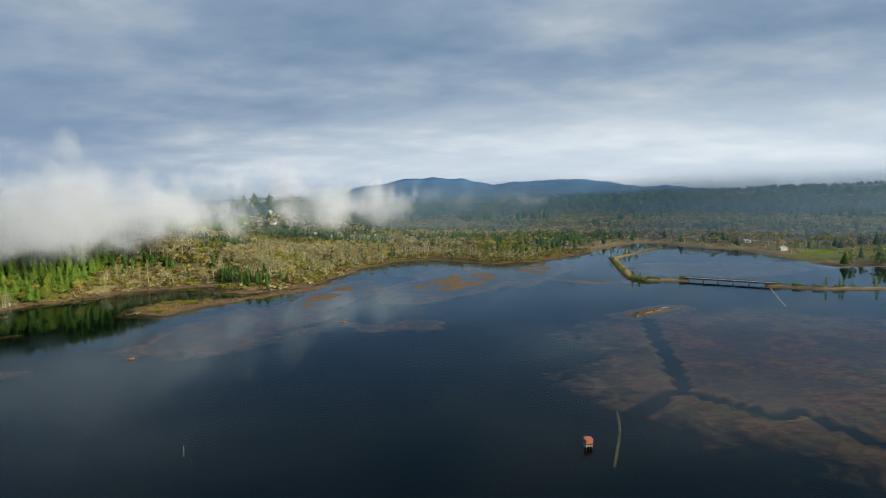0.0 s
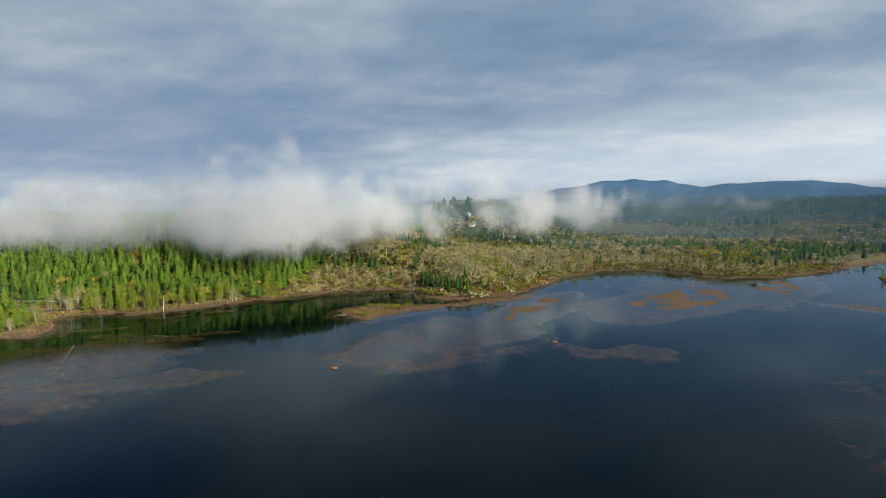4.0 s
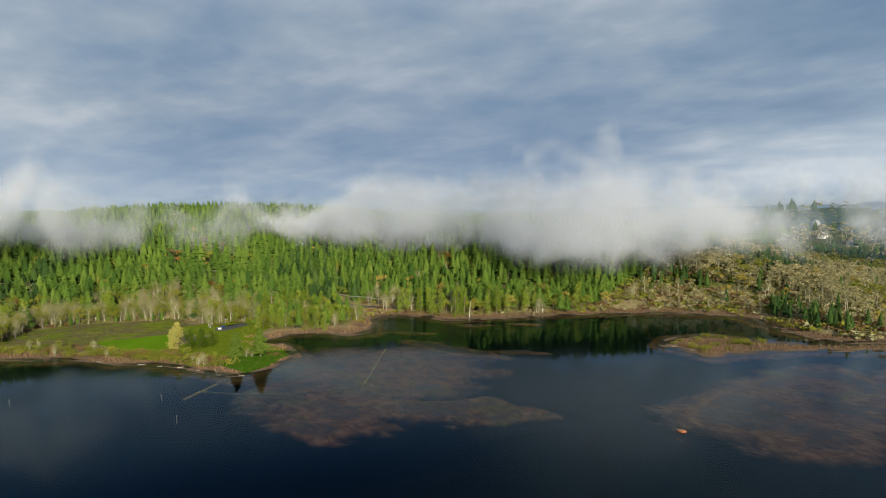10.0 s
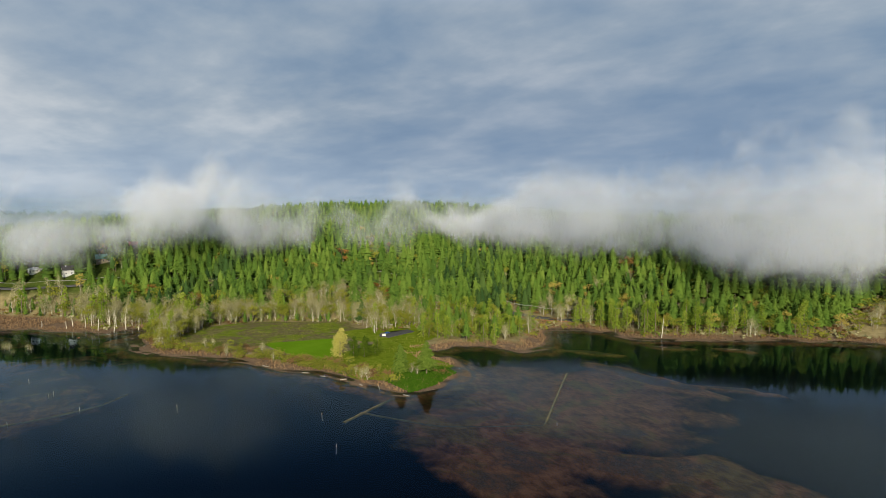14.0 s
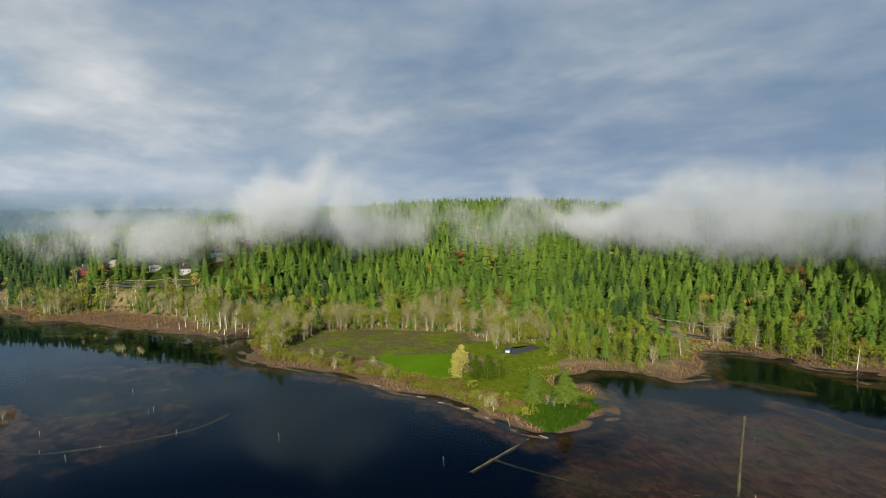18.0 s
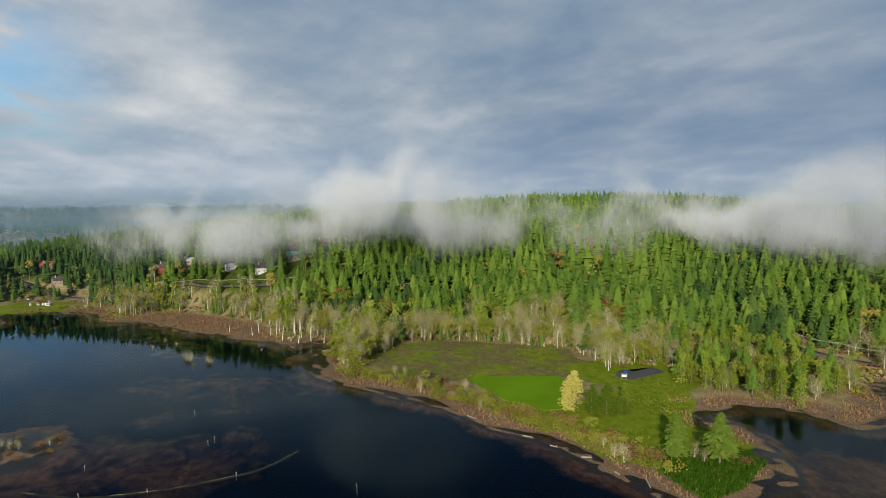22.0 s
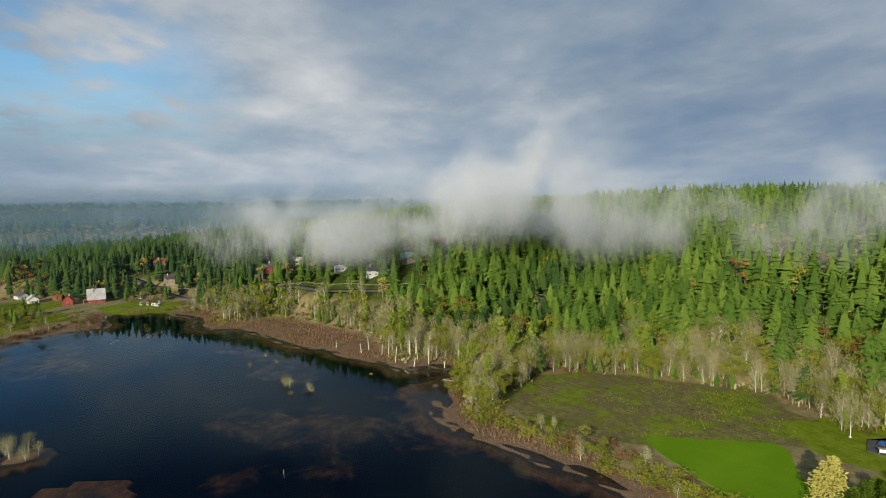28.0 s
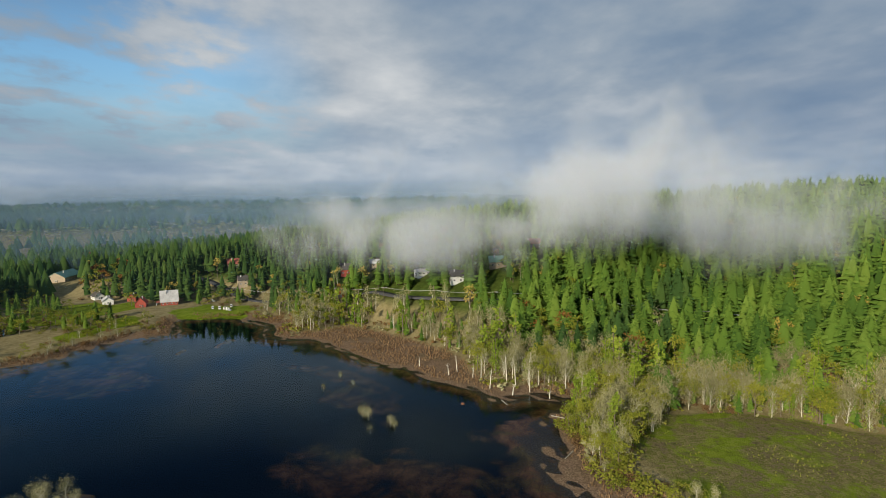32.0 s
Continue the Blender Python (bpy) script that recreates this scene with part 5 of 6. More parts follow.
# embankment growth
for a, (line_e, count) in enumerate(((EMBANKMENT[0], 70), (EMBANKMENT[1], 34))):
    pts = smooth_line(line_e[:5] if a else line_e, 400)
    c = rng.integers(0, 330 if a else 400, count)
    ex, ey = pts[c, 0] + rng.normal(0, 1.6, count), pts[c, 1] + rng.normal(0, 1.6, count)
    back = step01(ey, 640, 860)
    tall = rng.random(count) < 0.15 + 0.5 * back
    if (~tall).any():
        plant_all("brush", ex[~tall], ey[~tall], rng.uniform(0.6, 1.4, (~tall).sum()), np.full((~tall).sum(), 1.2), 82 + a, "shrubs on the embankment", "olive shrub on the old embankment")
    if tall.any():
        plant_all("cedar", ex[tall], ey[tall], rng.uniform(0.25, 0.6, tall.sum()), np.full(tall.sum(), 1.2), 84 + a, "trees on the embankment", "small green tree on the old embankment")


def tufts(name, px, py, size, mat, seed, label, blades=5):
    """Reeds, grass and fern clumps, joined."""
    r = np.random.default_rng(seed)
    k = len(px)
    pz = height_at(px, py)
    a = r.random((k, blades)) * 2 * math.pi
    out = r.uniform(0.1, 0.6, (k, blades)) * size[:, None]
    h = r.uniform(0.6, 1.2, (k, blades)) * size[:, None]
    cx, cy = px[:, None] + np.cos(a) * out * 0.6, py[:, None] + np.sin(a) * out * 0.6
    w = 0.22 * size[:, None]
    b0 = np.stack([cx - np.sin(a) * w, cy + np.cos(a) * w, np.broadcast_to(pz[:, None] - 0.1, a.shape)], -1)
    b1 = np.stack([cx + np.sin(a) * w, cy - np.cos(a) * w, np.broadcast_to(pz[:, None] - 0.1, a.shape)], -1)
    tp = np.stack([cx + np.cos(a) * out, cy + np.sin(a) * out, pz[:, None] + h], -1)
    v = np.stack([b0, b1, tp], 2).reshape(-1, 3)
    ob = new(name, mesh_from(name, v, np.arange(len(v)).reshape(-1, 3), (mat,), tint=np.repeat(r.random(k), blades * 3)))
    return tagged(ob, label, "plants", kind="stuff")


rx, ry = scatter(rng, -800, 240, -150, 880, 1.7)
rd = inland(rx, ry)
for isle in (ISLE_LOW, ISLE_BRUSH, ISLE_DRIFT):
    rd = np.maximum(rd, signed(rx, ry, isle))
rh = height_at(rx, ry)
ok = (rd > -4) & (rh > 0.1) & (rh < 1.45) & ((rd < 26) | inside(rx, ry, REEDBED)) & (fractal(rx, ry, 12, 91, 3) > 0.38)
tufts("reeds", rx[ok], ry[ok], rng.uniform(0.6, 1.4, ok.sum()), M_REED, 92, "russet dead reeds along the waterline")
mx_, my_ = scatter(rng, -605, -380, 165, 345, 2.4)
ok = (inside(mx_, my_, MEADOW) | inside(mx_, my_, GRASS)) & (fractal(mx_, my_, 14, 93, 3) > 0.52)
tufts("meadow_tufts", mx_[ok], my_[ok], rng.uniform(0.3, 0.8, ok.sum()), M_BRUSH, 94, "rough green and straw tufts in the meadow")
fx, fy = scatter(rng, -420, -372, 250, 305, 0.9)
ok = inside(fx, fy, FERNS)
M_FERN = foliage("bright_broom", (0.024, 0.065, 0.006), (0.040, 0.098, 0.008), (0.075, 0.135, 0.014))
tufts("broom_thicket", fx[ok], fy[ok], rng.uniform(1.0, 1.9, ok.sum()), M_FERN, 95, "dense bright green broom thicket under the spruces", blades=9)

# ---- small things in and by the water ----


def bank_strip(name, pts, width, height, mat, label, seed):
    """A low bank or sunken log line just above the water."""
    line = smooth_line(pts, 20 * len(pts))
    k = len(line)
    tg = np.gradient(line, axis=0)
    tg /= np.linalg.norm(tg, axis=1)[:, None]
    sd = np.stack([-tg[:, 1], tg[:, 0]], -1)
    q = np.arange(k, dtype=float)
    w = width * 0.6 * (0.5 + 1.0 * fractal(q, q * 0, 4.0, seed, 3))[:, None]
    top = height * (0.2 + 1.6 * fractal(q, q * 0 + 5, 3.0, seed + 1, 3)) - 0.30
    rows = [np.column_stack([line + sd * w, np.full(k, -0.6)]), np.column_stack([line + sd * w * 0.4, top]), np.column_stack([line - sd * w * 0.4, top * 0.8]), np.column_stack([line - sd * w, np.full(k, -0.6)])]
    V = np.stack(rows)
    g = np.arange(V.shape[0] * k).reshape(4, k)
    f = np.stack([g[:-1, :-1], g[:-1, 1:], g[1:, 1:], g[1:, :-1]], -1).reshape(-1, 4)
    return tagged(new(name, mesh_from(name, V.reshape(-1, 3), f, (mat,))), label, "bank")


M_BANK = plain("weedy_bank", (0.17, 0.135, 0.055), 0.9, vary=0.4)
bank_strip("sunken_dike", [(-367, 349), (-345, 324), (-313, 288)], 1.3, 0.45, M_BANK, "weedy old dike showing above the shallow water", 201)
bank_strip("sunken_dike", [(-378, 250), (-359, 217)], 1.2, 0.35, M_BANK, "weedy old dike showing above the shallow water", 202)
bank_strip("sunken_dike", [(-367, 228), (-347, 241), (-334, 250), (-323, 268), (-313, 287)], 0.7, 0.25, M_BANK, "thin weedy ridge showing above the shallow water", 203)
bank_strip("sunken_dike", [(-438, 56), (-430, 76), (-429, 99), (-434, 121), (-440, 132), (-450, 141)], 0.6, 0.3, M_BANK, "thin curved weedy ridge showing above the water", 204)
bank_strip("sunken_dike", [(301, 522), (283, 480), (266, 438)], 1.4, 0.5, M_GREYWOOD, "weathered timber breakwater running from the bridge", 205)
bank_strip("sunken_dike", [(78, 235), (73, 215), (62, 185)], 0.8, 0.3, M_BANK, "weedy channel edge showing above the water", 206)
bank_strip("sunken_dike", [(120, 300), (129, 345), (142, 400)], 0.8, 0.3, M_BANK, "weedy channel edge showing above the water", 207)
bank_strip("sunken_dike", [(125, 236), (136, 220), (150, 222)], 0.7, 0.3, M_BANK, "weedy channel edge showing above the water", 208)


def put_posts():
    places = [(-433, 121), (-428, 95), (-430, 75), (-465, 108), (-421, 85), (-416, 159), (-335, 204.6), (-467, 110), (-452, 70), (-500, 98), (-372, 212), (-88, 209), (-310, 292), (-345, 330)]
    for x, y in places:
        me = bpy.data.meshes.new("post")
        h, r = random.uniform(0.9, 1.7), random.uniform(0.11, 0.18)
        bm = rod((0, 0, -2.6), (0, 0, h), r, r * 0.85, 7)
        rod((0, 0, h), (0, 0, h + 0.06), r * 0.85, r * 0.5, 7, bm)
        bm.to_mesh(me)
        bm.free()
        me.materials.append(M_DRIFT)
        ob = new("post", me)
        ob.matrix_basis = pose(x, y, 0, random.uniform(-6, 6), random.uniform(-6, 6), 0)
        tagged(ob, "weathered pale wooden piling in the shallow water", "post", "pilings in the water")


put_posts()


def snag(x, y, h, lean, label="bleached dead tree trunk standing at the marsh edge"):
    """A dead standing trunk with broken limbs."""
    bm = rod((0, 0, -1), (0, 0, h * 0.6), 0.3, 0.2, 7)
    rod((0, 0, h * 0.6), (0.2, 0.1, h), 0.2, 0.05, 6, bm)
    for i in range(5):
        a, z0 = random.uniform(0, 6.3), h * random.uniform(0.45, 0.9)
        rod((0, 0, z0), (math.cos(a) * 1.3, math.sin(a) * 1.3, z0 + random.uniform(0.3, 1.2)), 0.07, 0.02, 4, bm)
    me = bpy.data.meshes.new("dead_tree")
    bm.to_mesh(me)
    bm.free()
    me.materials.append(M_PALE)
    ob = new("dead_tree", me)
    ob.matrix_basis = pose(x, y, float(height_at(x, y)[0]), random.uniform(-lean, lean), random.uniform(-lean, lean), random.uniform(0, 360))
    tagged(ob, label, "dead tree", "dead trunks at the marsh edge")


for x, y, h in ((-632, 144, 12), (-635, 140, 13), (-629, 132, 10), (-622, 142, 5), (-640, 128, 11), (-626, 150, 9), (-645, 124, 7), (-618, 158, 4), (-650, 112, 6), (-664, 96, 5), (-612, 180, 8), (-400, 466, 14), (-372, 520, 11), (-655, 116, 9), (-637, 150, 14)):
    snag(x, y, h, 7)


def drift_log(x, y, length, turn_deg):
    bm = rod((-length / 2, 0, 0.18), (length / 2, 0, 0.24), 0.26, 0.18, 8)
    rod((length * 0.2, 0, 0.25), (length * 0.3, 0.6, 0.7), 0.07, 0.02, 5, bm)
    me = bpy.data.meshes.new("drift_log")
    bm.to_mesh(me)
    bm.free()
    me.materials.append(M_DRIFT)
    ob = new("drift_log", me)
    ob.matrix_basis = pose(x, y, max(float(height_at(x, y)[0]), -0.1), 0, 0, turn_deg)
    tagged(ob, "bleached driftwood log stranded on the muddy bank", "log", "stranded logs")


for x, y, ln, a in ((-377, 256, 4, 20), (-418, 240, 3.5, 70), (-441, 227, 4, 50), (-404, 244, 2.5, 10), (-466, 212, 5, 30), (-395, 250, 6, -20), (-430, 233, 3, 40), (-560, 158, 7, -30), (-594, 160, 9, 60), (-612, 138, 6, 20), (-236, 480, 4, 60), (-222, 478, 5, 20), (160, 428, 9, 35), (170, 436, 8, 50), (178, 446, 7, 20), (148, 418, 8, 60)):
    drift_log(x, y, ln, a)


def stump(x, y, r):
    bm = bmesh.new()
    bmesh.ops.create_icosphere(bm, subdivisions=2, radius=r)
    for v in bm.verts:
        k = 1 + 0.35 * noise.noise(v.co * 1.3 + Vector((x, y, 0)))
        v.co = Vector((v.co.x * k * 1.3, v.co.y * k, v.co.z * k * 0.55 + 0.1))
    me = bpy.data.meshes.new("stump")
    bm.to_mesh(me)
    bm.free()
    me.materials.append(M_RUSTY)
    ob = new("stump", me)
    ob.location = (x, y, 0)
    tagged(ob, "rusty brown stump lying in shallow water", "stump", "stumps in the water")


for x, y, r in ((-171, 338, 1.5), (42, 690, 1.6), (-62, 425, 1.3), (-610, 120, 0.8)):
    stump(x, y, r)

# ruined shed in the water
shed = tagged(new("ruined_shed"), "small rusty plank shed standing in the flooded flats", "shed")
shed.matrix_basis = pose(57.5, 201, 0, 0, 2, 12) @ Matrix.Scale(0.82, 4)
for sx in (-1.3, 1.3):
    for sy in (-1.1, 1.1):
        part("pile", rod((sx, sy, -2), (sx, sy, 0.9), 0.13, 0.12, 6), M_GREYWOOD, shed)
part("platform", box((-1.7, -1.5, 0.8, 1.7, 1.5, 1.0), bevel=0.03), M_GREYWOOD, shed)
for i in range(7):
    part("plank", box((-1.5, -1.3 + 0.0, 1.0 + i * 0.33, 1.5, -1.2, 1.31 + i * 0.33)), M_RUSTY, shed) if i > 2 else None
    part("plank", box((-1.5, 1.2, 1.0 + i * 0.33, 1.5, 1.3, 1.31 + i * 0.33)), M_RUSTY, shed)
    part("plank", box((-1.55, -1.2, 1.0 + i * 0.33, -1.45, 1.2, 1.31 + i * 0.33)), M_RUSTY, shed)
    part("plank", box((1.45, -1.2, 1.0 + i * 0.33, 1.55, 1.2, 1.31 + i * 0.33)), M_RUSTY, shed)
bm = box((-1.8, -1.7, 3.3, 1.8, 1.7, 3.42))
for v in bm.verts:
    v.co.z += 0.18 * (v.co.y + 1.7)
part("roof", bm, M_ROOF_RED, shed, "rusty lean-to roof")

# ---- trestle bridge ----
bridge = tagged(new("footbridge"), "long dark steel bridge on white concrete piers over the channel", "bridge")
b0, b1 = Vector((247, 577, 0)), Vector((306, 531, 0))
span_v = b1 - b0
bl = span_v.length + 8
bridge.matrix_basis = Matrix.Translation(b0 - span_v.normalized() * 4) @ pose(0, 0, 0, 0, 0, math.degrees(math.atan2(span_v.y, span_v.x)))
part("deck", box((0, -1.7, 3.0, bl, 1.7, 3.25), bevel=0.04), M_GREYWOOD, bridge)
for sy in (-1.75, 1.75):
    part("girder", box((0, sy - 0.12, 2.0, bl, sy + 0.12, 3.0)), M_STEEL, bridge)
    part("handrail", box((0, sy - 0.06, 4.25, bl, sy + 0.06, 4.37)), M_STEEL, bridge)
    part("lower_rail", box((0, sy - 0.04, 3.75, bl, sy + 0.04, 3.82)), M_STEEL, bridge)
    k = int(bl // 2.6)
    for i in range(k + 1):
        part("rail_post", box((i * bl / k - 0.05, sy - 0.05, 3.2, i * bl / k + 0.05, sy + 0.05, 4.3)), M_STEEL, bridge)
for i in range(6):
    x = bl * (i + 0.6) / 6.2
    pier = part("pier", box((x - 0.45, -1.5, -2.5, x + 0.45, 1.5, 1.7), bevel=0.1), M_CONCRETE, bridge, "white concrete pier")
    part("pier_cap", box((x - 0.6, -2.1, 1.7, x + 0.6, 2.1, 2.0), bevel=0.05), M_CONCRETE, pier)

# ---- parking lot ----


def car(x, y, turn_deg, paint, label, van=False):
    """A parked car or van with body, cabin, windows, wheels and lights."""
    root = tagged(new("van" if van else "car"), label, "van" if van else "car")
    root.matrix_basis = pose(x, y, float(height_at(x, y)[0]) + (0.32 if (x, y) == (-503, 306) else 0.05), 0, 0, turn_deg)
    h = 2.2 if van else 1.45
    part("body", box((-2.2, -0.9, 0.35, 2.2, 0.9, 0.95), bevel=0.12), paint, root)
    bm = box((-1.6 if not van else -2.15, -0.82, 0.9, 1.0 if not van else 1.5, 0.82, h), bevel=0.1)
    for v in bm.verts:
        if v.co.z > h - 0.2:
            v.co.x *= 0.8
            v.co.y *= 0.88
    part("cabin", bm, paint, root)
    glass = part("windscreen", box((0.72 if not van else 1.25, -0.66, 1.0, 0.98 if not van else 1.52, 0.66, h - 0.15)), M_WINDOW, root)
    for sy in (-0.83, 0.81):
        part("side_window", box((-1.1, sy, 1.0, 0.6, sy + 0.03, h - 0.22)), M_WINDOW, root)
    for sx in (-1.4, 1.4):
        for sy in (-0.85, 0.85):
            wheel = part("wheel", rod((sx, sy - 0.1, 0.33), (sx, sy + 0.1, 0.33), 0.33, 0.33, 10), M_TYRE, root)
            part("rim", rod((sx, sy - 0.12, 0.33), (sx, sy + 0.12, 0.33), 0.18, 0.18, 8), M_ROOF_GREY, wheel)
    for sy in (-0.65, 0.65):
        part("headlight", box((2.17, sy - 0.15, 0.62, 2.23, sy + 0.15, 0.8)), M_WHITE, root)
    return root


car(-503, 306, 118, M_BLUEPAINT, "dark blue car parked on the asphalt lot")
M_ORANGE_P = plain("tan_board", (0.45, 0.33, 0.20), 0.7)


def kiosk(x, y, turn_deg, label, w=2.4):
    root = tagged(new("notice_board"), label, "notice board")
    root.matrix_basis = pose(x, y, float(height_at(x, y)[0]), 0, 0, turn_deg)
    for sx in (-w / 2, w / 2):
        part("post", box((sx - 0.08, -0.08, -0.2, sx + 0.08, 0.08, 2.3)), M_GREYWOOD, root)
    part("board", box((-w / 2, -0.04, 0.9, w / 2, 0.04, 2.0), bevel=0.01), M_WHITE, root)
    bm = box((-w / 2 - 0.4, -0.7, 2.3, w / 2 + 0.4, 0.7, 2.4))
    for v in bm.verts:
        v.co.z += 0.5 * (1 - abs(v.co.y) / 0.7)
    part("roof", bm, M_DRIFT, root)


kiosk(-495.5, 300, 60, "small pale notice board with a roof by the lot")
hut = tagged(new("toilet_hut"), "small pale concrete hut at the edge of the wood", "hut")
hut.matrix_basis = pose(-521, 316, float(height_at(-521, 316)[0]), 0, 0, 25)
part("wall", box((-2, -1.5, -0.2, 2, 1.5, 2.3), bevel=0.03), M_TAN, hut)
bm = box((-2.4, -1.9, 2.3, 2.4, 1.9, 2.45))
for v in bm.verts:
    v.co.z += 0.9 * (1 - abs(v.co.y) / 1.9)
part("roof", bm, M_ROOF_GREY, hut)
part("door", box((-0.5, -1.55, 0, 0.5, -1.5, 2.0)), M_ROOF_DARK, hut)
pole = tagged(new("signpost"), "slim white pole beside the parking lot", "pole")
pole.matrix_basis = pose(-511, 300, float(height_at(-511, 300)[0]))
part("mast", rod((0, 0, -0.3), (0, 0, 6), 0.13, 0.09, 8), M_WHITE, pole)
part("foot", box((-0.4, -0.4, -0.2, 0.4, 0.4, 0.25), bevel=0.04), M_CONCRETE, pole)

# ---- houses ----


def house(x, y, turn_deg, w, dp, h, wall, roof, label, storeys=1, pitch=0.45, name="house", porch=False):
    """A house with walls, gabled roof, windows with frames, door and chimney."""
    root = tagged(new(name), label, "house" if name == "house" else name)
    zz = float(height_at(x, y)[0])
    root.matrix_basis = pose(x, y, zz, 0, 0, turn_deg)
    bm = box((-w / 2, -dp / 2, -2.0, w / 2, dp / 2, h))
    part("wall", bm, wall, root)
    rise = dp * pitch
    bm = bmesh.new()
    o = 0.6
    for x0 in (-w / 2, w / 2):
        vs = [bm.verts.new(c) for c in ((x0, -dp / 2, h), (x0, dp / 2, h), (x0, 0, h + rise))]
        bm.faces.new(vs)
    part("gable", bm, wall, root)
    rf = bmesh.new()
    for sgn in (-1, 1):
        c = [(-w / 2 - o, 0, h + rise + 0.1), (w / 2 + o, 0, h + rise + 0.1), (w / 2 + o, sgn * (dp / 2 + o), h - o * pitch), (-w / 2 - o, sgn * (dp / 2 + o), h - o * pitch)]
        a = [rf.verts.new(v) for v in c]
        b = [rf.verts.new((v[0], v[1], v[2] - 0.18)) for v in c]
        rf.faces.new(a)
        rf.faces.new(b[::-1])
        for i in range(4):
            rf.faces.new((a[i], b[i], b[(i + 1) % 4], a[(i + 1) % 4]))
    bmesh.ops.recalc_face_normals(rf, faces=list(rf.faces))
    rp = part("roof", rf, roof, root)
    part("chimney", box((w * 0.2 - 0.35, dp * 0.15 - 0.35, h, w * 0.2 + 0.35, dp * 0.15 + 0.35, h + rise + 0.8)), M_CONCRETE, rp)
    for st in range(storeys):
        z0 = 0.9 + st * 2.7
        k = max(2, int(w // 3.2))
        for i in range(k):
            xx = -w / 2 + (i + 0.5) * w / k
            for sy in (-1, 1):
                y0 = sy * dp / 2
                wn = part("window", box((xx - 0.65, min(y0, y0 + sy * 0.06), z0, xx + 0.65, max(y0, y0 + sy * 0.06), z0 + 1.2)), M_WHITE, root)
                part("pane", box((xx - 0.55, min(y0, y0 + sy * 0.09), z0 + 0.1, xx + 0.55, max(y0, y0 + sy * 0.09), z0 + 1.1)), M_WINDOW, wn)
        for sx in (-1, 1):
            x0 = sx * w / 2
            wn = part("window", box((min(x0, x0 + sx * 0.06), -0.65, z0, max(x0, x0 + sx * 0.06), 0.65, z0 + 1.2)), M_WHITE, root)
            part("pane", box((min(x0, x0 + sx * 0.09), -0.55, z0 + 0.1, max(x0, x0 + sx * 0.09), 0.55, z0 + 1.1)), M_WINDOW, wn)
    part("door", box((w / 2, 1.2, 0, w / 2 + 0.08, 2.2, 2.05)), M_ROOF_DARK, root)
    if porch:
        part("porch_roof", box((w / 2, -dp / 2, 2.5, w / 2 + 3.2, dp / 2, 2.7)), M_ROOF_RED, root)
        for yy in (-dp / 2 + 0.3, 0, dp / 2 - 0.3):
            part("porch_post", box((w / 2 + 2.9, yy - 0.1, -1, w / 2 + 3.1, yy + 0.1, 2.5)), M_WHITE, root)
    return root


house(-836, -128, -62, 13, 11, 3.2, M_RED, M_ROOF_GREY, "red barn-like house with a broad pale grey roof", 1, 0.75, porch=True)
house(-826, -146, 20, 10, 8, 3.4, M_RED, M_ROOF_RED, "red wooden house by the marsh road", 1, 0.6)
house(-916, -274, 10, 34, 17, 4.6, M_TAN, M_ROOF_GREEN, "long low building with a green metal roof", 1, 0.28)
house(-838, -182, 35, 11, 8, 3.2, M_WHITE, M_ROOF_GREY, "low white house among garden trees", 1, 0.4)
house(-852, -168, 10, 9, 7, 3.2, M_RED, M_ROOF_DARK, "small red house among garden trees", 1, 0.5)
house(-860, -205, 50, 10, 8, 3.2, M_WHITE, M_ROOF_DARK, "white house among garden trees", 1, 0.4)
house(-766, 112, -75, 9, 7, 4.6, M_WHITE, M_ROOF_DARK, "white two-storey house on the wooded slope", 2, 0.5)
house(-792, 86, -60, 10, 6, 3.0, M_WHITE, M_ROOF_GREY, "long white house on the wooded slope", 1, 0.25)
house(-775, 140, -80, 12, 9, 3.6, M_TAN, M_ROOF_GREEN, "tan house with a green roof on the slope", 1, 0.4)
house(-800, 165, -70, 14, 9, 3.4, M_TAN, M_ROOF_RED, "tan house with a red-brown roof on the slope", 1, 0.35)
house(-842, 20, -70, 12, 9, 4.0, M_RED, M_ROOF_DARK, "dark red house among the firs", 1, 0.5)
house(-838, 44, -70, 9, 7, 3.2, M_TAN, M_ROOF_GREY, "tan house with a pale roof among the firs", 1, 0.4)
house(-872, -80, -60, 8, 7, 4.8, M_TAN, M_ROOF_DARK, "narrow tan house among the firs", 2, 0.5)
house(-905, -100, -60, 13, 9, 4.0, M_TAN, M_ROOF_RED, "house with a red roof among the firs", 1, 0.5)
# far settlement in the north
NORTH = [(-263, 1150, 0), (-221, 1120, 1), (-186, 1075, 0), (-203, 1220, 2), (-306, 1170, 0), (-142, 1110, 1), (-330, 1230, 0), (-240, 1250, 1), (-120, 1180, 0)]
for i, (x, y, k) in enumerate(NORTH):
    house(x, y, 20 * i, 14, 10, 3.6, M_WHITE, (M_ROOF_GREY, M_ROOF_DARK, M_ROOF_GREEN)[k], ("white house with a pale roof on the far shore", "white house with a dark roof on the far shore", "white house with a green roof on the far shore")[k], 1, 0.4)
for x, y, wl, rf, lab in ((491, 931, M_WHITE, M_ROOF_GREY, "white farm shed by the far fields"), (530, 905, M_TAN, M_ROOF_RED, "brown farmhouse by the far fields"), (518, 958, M_WHITE, M_ROOF_DARK, "white farmhouse by the far fields"), (482, 1060, M_ROOF_DARK, M_ROOF_DARK, "long dark barn at the edge of the wood"), (479, 812, M_WHITE, M_ROOF_GREY, "small white hut on the far marsh")):
    house(x, y, 15, 11, 7, 3.0, wl, rf, lab, 1, 0.4)
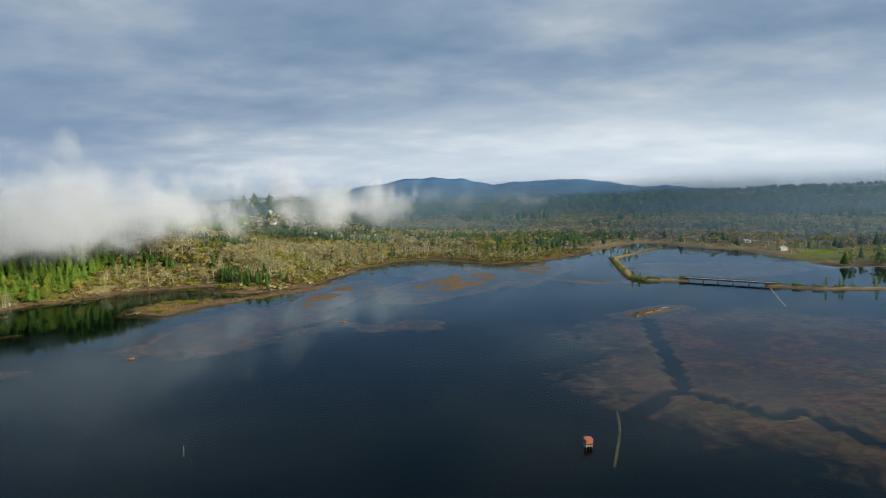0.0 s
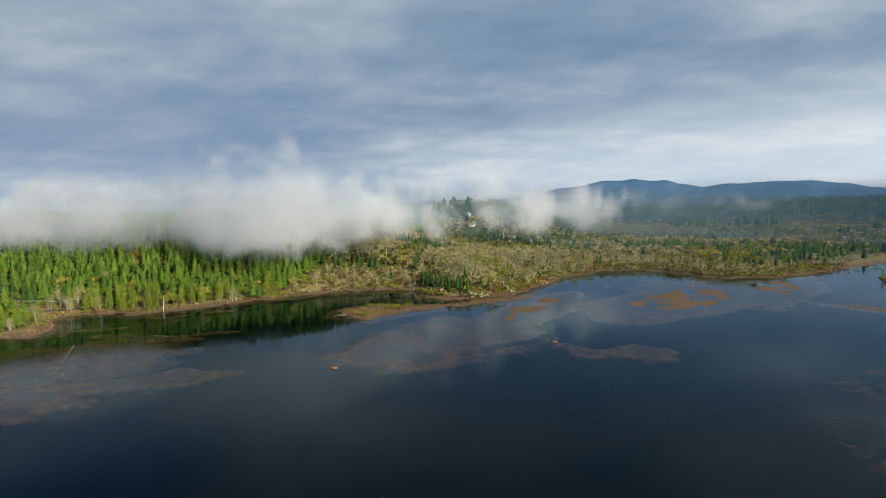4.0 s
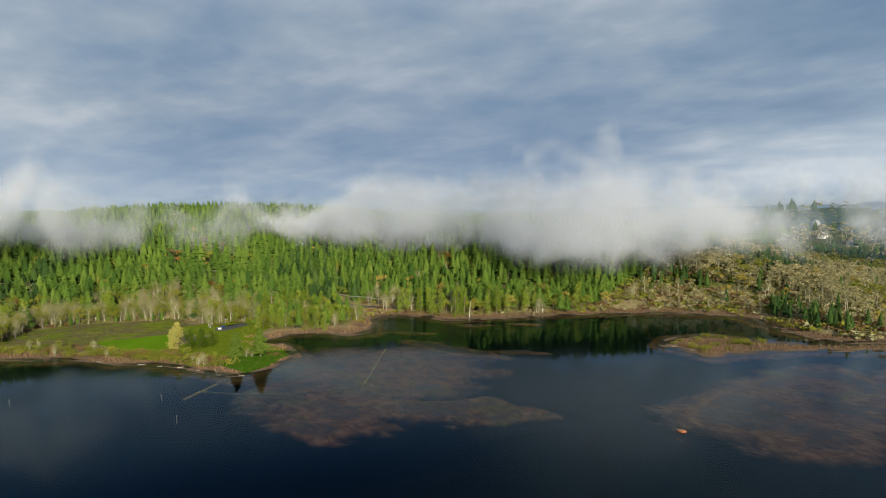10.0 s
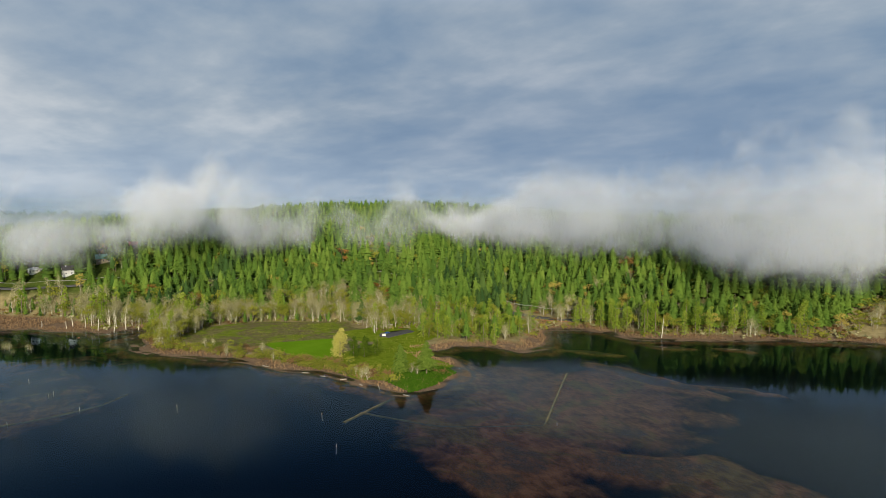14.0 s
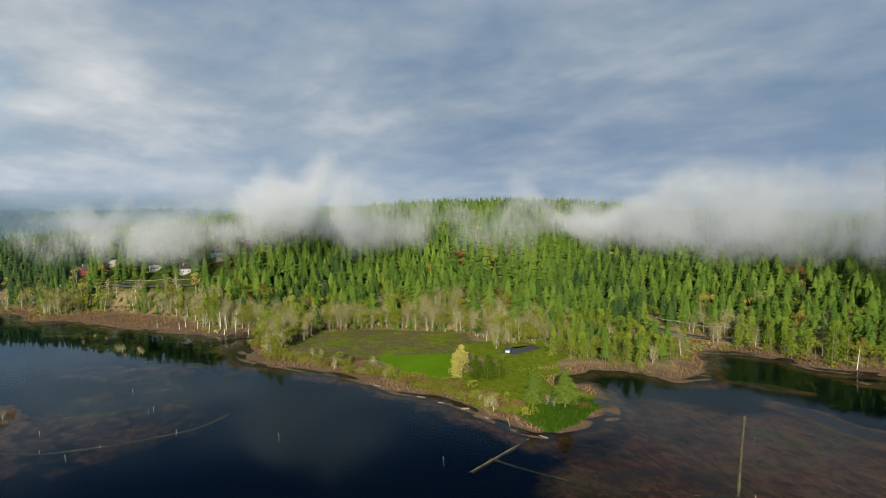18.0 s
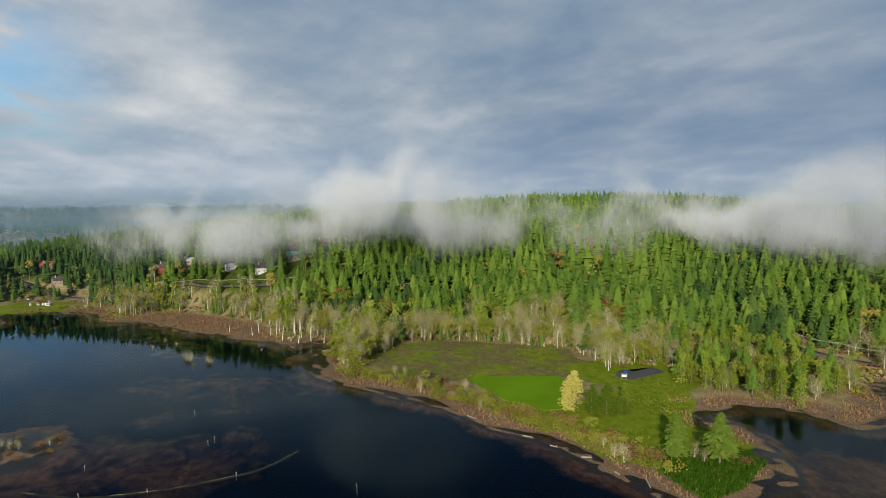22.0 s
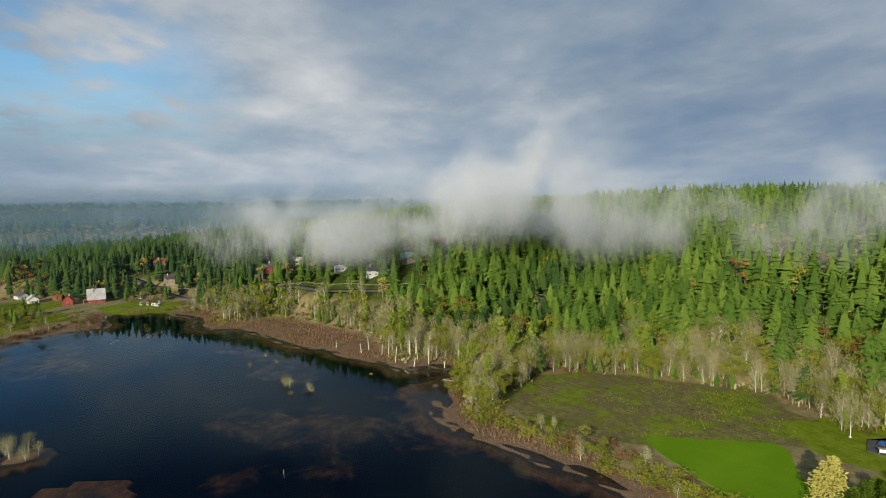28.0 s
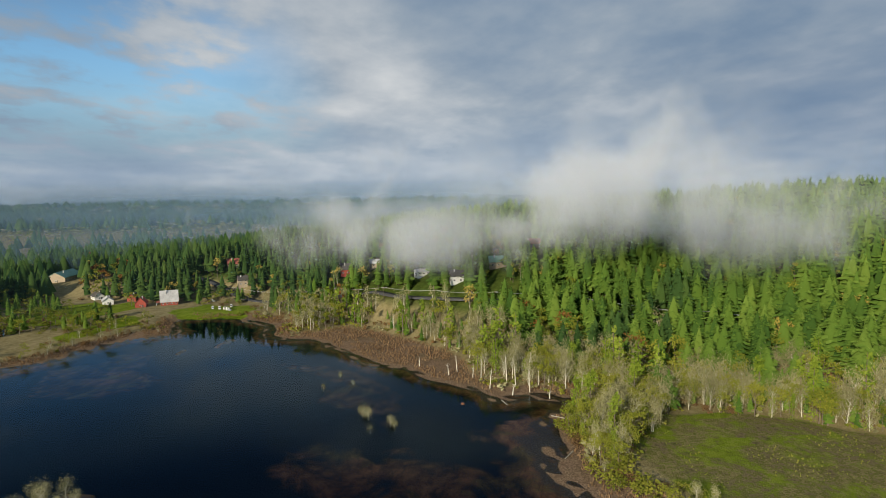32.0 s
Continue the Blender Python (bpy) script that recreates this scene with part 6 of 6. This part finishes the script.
# trailers and vans by the road end
for i, (x, y, a) in enumerate(((-815, -82, 25), (-814, -76, 30), (-812, -70, 80), (-808, -66, 60), (-822, -70, 20), (-846, -96, 70), (-850, -118, 40))):
    car(x, y, a, M_WHITE, "white van parked on the grass at the road end", van=True)

# ---- guard rail where the road runs by the water ----
guard = tagged(new("guard_rail"), "long rusty brown guard rail along the shore road", "guard rail")
line = smooth_line([(-556, 380), (-520, 406), (-480, 434), (-440, 486), (-424, 510)], 40)
tang = np.gradient(line, axis=0)
tang /= np.linalg.norm(tang, axis=1)[:, None]
line = line + np.stack([tang[:, 1], -tang[:, 0]], -1) * 2.9
lz = height_at(line[:, 0], line[:, 1])
for i in range(len(line) - 1):
    (x0, y0), (x1, y1) = line[i], line[i + 1]
    part("post", rod((x0, y0, lz[i] - 0.4), (x0, y0, lz[i] + 1.15), 0.12, 0.11, 6), M_GREYWOOD, guard)
    for up_z in (0.6, 1.0):
        part("rail", rod((x0, y0, lz[i] + up_z), (x1, y1, lz[i + 1] + up_z), 0.13, 0.13, 4), M_RUSTY, guard)

# ---- power line along the road ----
pole_xy = smooth_line(ROAD, 24)[2:22] + np.array([5.5, -3.0])
tops = []
for i, (x, y) in enumerate(pole_xy):
    ob = tagged(new("utility_pole"), "brown wooden utility pole with a crossarm along the road", "utility pole", "power line along the road")
    nxt = pole_xy[min(i + 1, len(pole_xy) - 1)] - pole_xy[max(i - 1, 0)]
    zz = float(height_at(x, y)[0])
    ob.matrix_basis = pose(x, y, zz, 0, 0, math.degrees(math.atan2(nxt[1], nxt[0])))
    part("mast", rod((0, 0, -0.5), (0, 0, 11), 0.16, 0.1, 8), M_BARK, ob)
    part("crossarm", box((-0.06, -1.2, 10.2, 0.06, 1.2, 10.35)), M_BARK, ob)
    for sy in (-1.1, 0.4, 1.1):
        part("insulator", rod((0, sy, 10.35), (0, sy, 10.6), 0.06, 0.04, 6), M_CONCRETE, ob)
    tops.append((Vector((x, y, zz + 10.6)), ob.matrix_basis.to_3x3() @ Vector((0, 1, 0))))
for sy in (-1.1, 0.4, 1.1):
    cu = bpy.data.curves.new("power_cable", "CURVE")
    cu.dimensions, cu.bevel_depth, cu.bevel_resolution = "3D", 0.035, 0
    pts = []
    for (p, a), (q, b) in zip(tops[:-1], tops[1:]):
        for k in range(8):
            u = k / 8
            c = (p + a * sy).lerp(q + b * sy, u)
            pts.append(c - Vector((0, 0, 4 * u * (1 - u) * 1.2)))
    sp = cu.splines.new("POLY")
    sp.points.add(len(pts) - 1)
    for pt, c in zip(sp.points, pts):
        pt.co = (*c, 1)
    cu.materials.append(M_ROOF_GREY)
    tagged(new("power_cable", cu), "thin sagging power cable along the road", "cable", "cables along the road")

# ---- gardens and hedges round the farm ----
rng = np.random.default_rng(77)
gx_, gy_ = scatter(rng, -900, -640, -260, -30, 7.5)
gd = inland(gx_, gy_)
ok = inside(gx_, gy_, FARM) & (gd > 8) & ~inside(gx_, gy_, YARD) & (fractal(gx_, gy_, 40, 78, 2) > 0.36)
ok &= to_line(gx_, gy_, [(-916, -274), (-820, -206)]) > 11
for hx, hy in ((-836, -128), (-826, -146), (-916, -274), (-838, -182), (-852, -168), (-860, -205)):
    ok &= (np.hypot(gx_ - hx, gy_ - hy) > 12) & (to_line(gx_, gy_, [(hx, hy), (hx + 60, hy + 25)]) > 8)
gx_, gy_, gd = gx_[ok], gy_[ok], gd[ok]
pick = rng.random(len(gx_)) + 0.35 * step01(gd, 60, 20)
for nm, lo, hi, s0, s1, lab in (("fir", 0, 0.25, 0.35, 0.6, "dark garden fir beside the farmhouses"), ("olive", 0.25, 0.5, 0.4, 0.75, "olive garden tree beside the farmhouses"), ("brush", 0.5, 0.8, 0.8, 1.6, "green-brown hedge shrub by the farm"), ("rust", 0.8, 1.1, 0.8, 1.5, "russet shrub on the marsh embankment"), ("alder", 1.1, 2.0, 0.25, 0.45, "small bare tree on the marsh embankment")):
    c = (pick >= lo) & (pick < hi)
    if c.any():
        plant_all(nm, gx_[c], gy_[c], rng.uniform(s0, s1, c.sum()), np.full(c.sum(), 1.25), 400 + int(lo * 10), "plants round the farm", lab, templates=mid_templates[LOOKS[nm][0]])
group_of("olive", [(-829, -156)], [0.72], [1.7], 420, label="broad olive willow beside the red farmhouse")
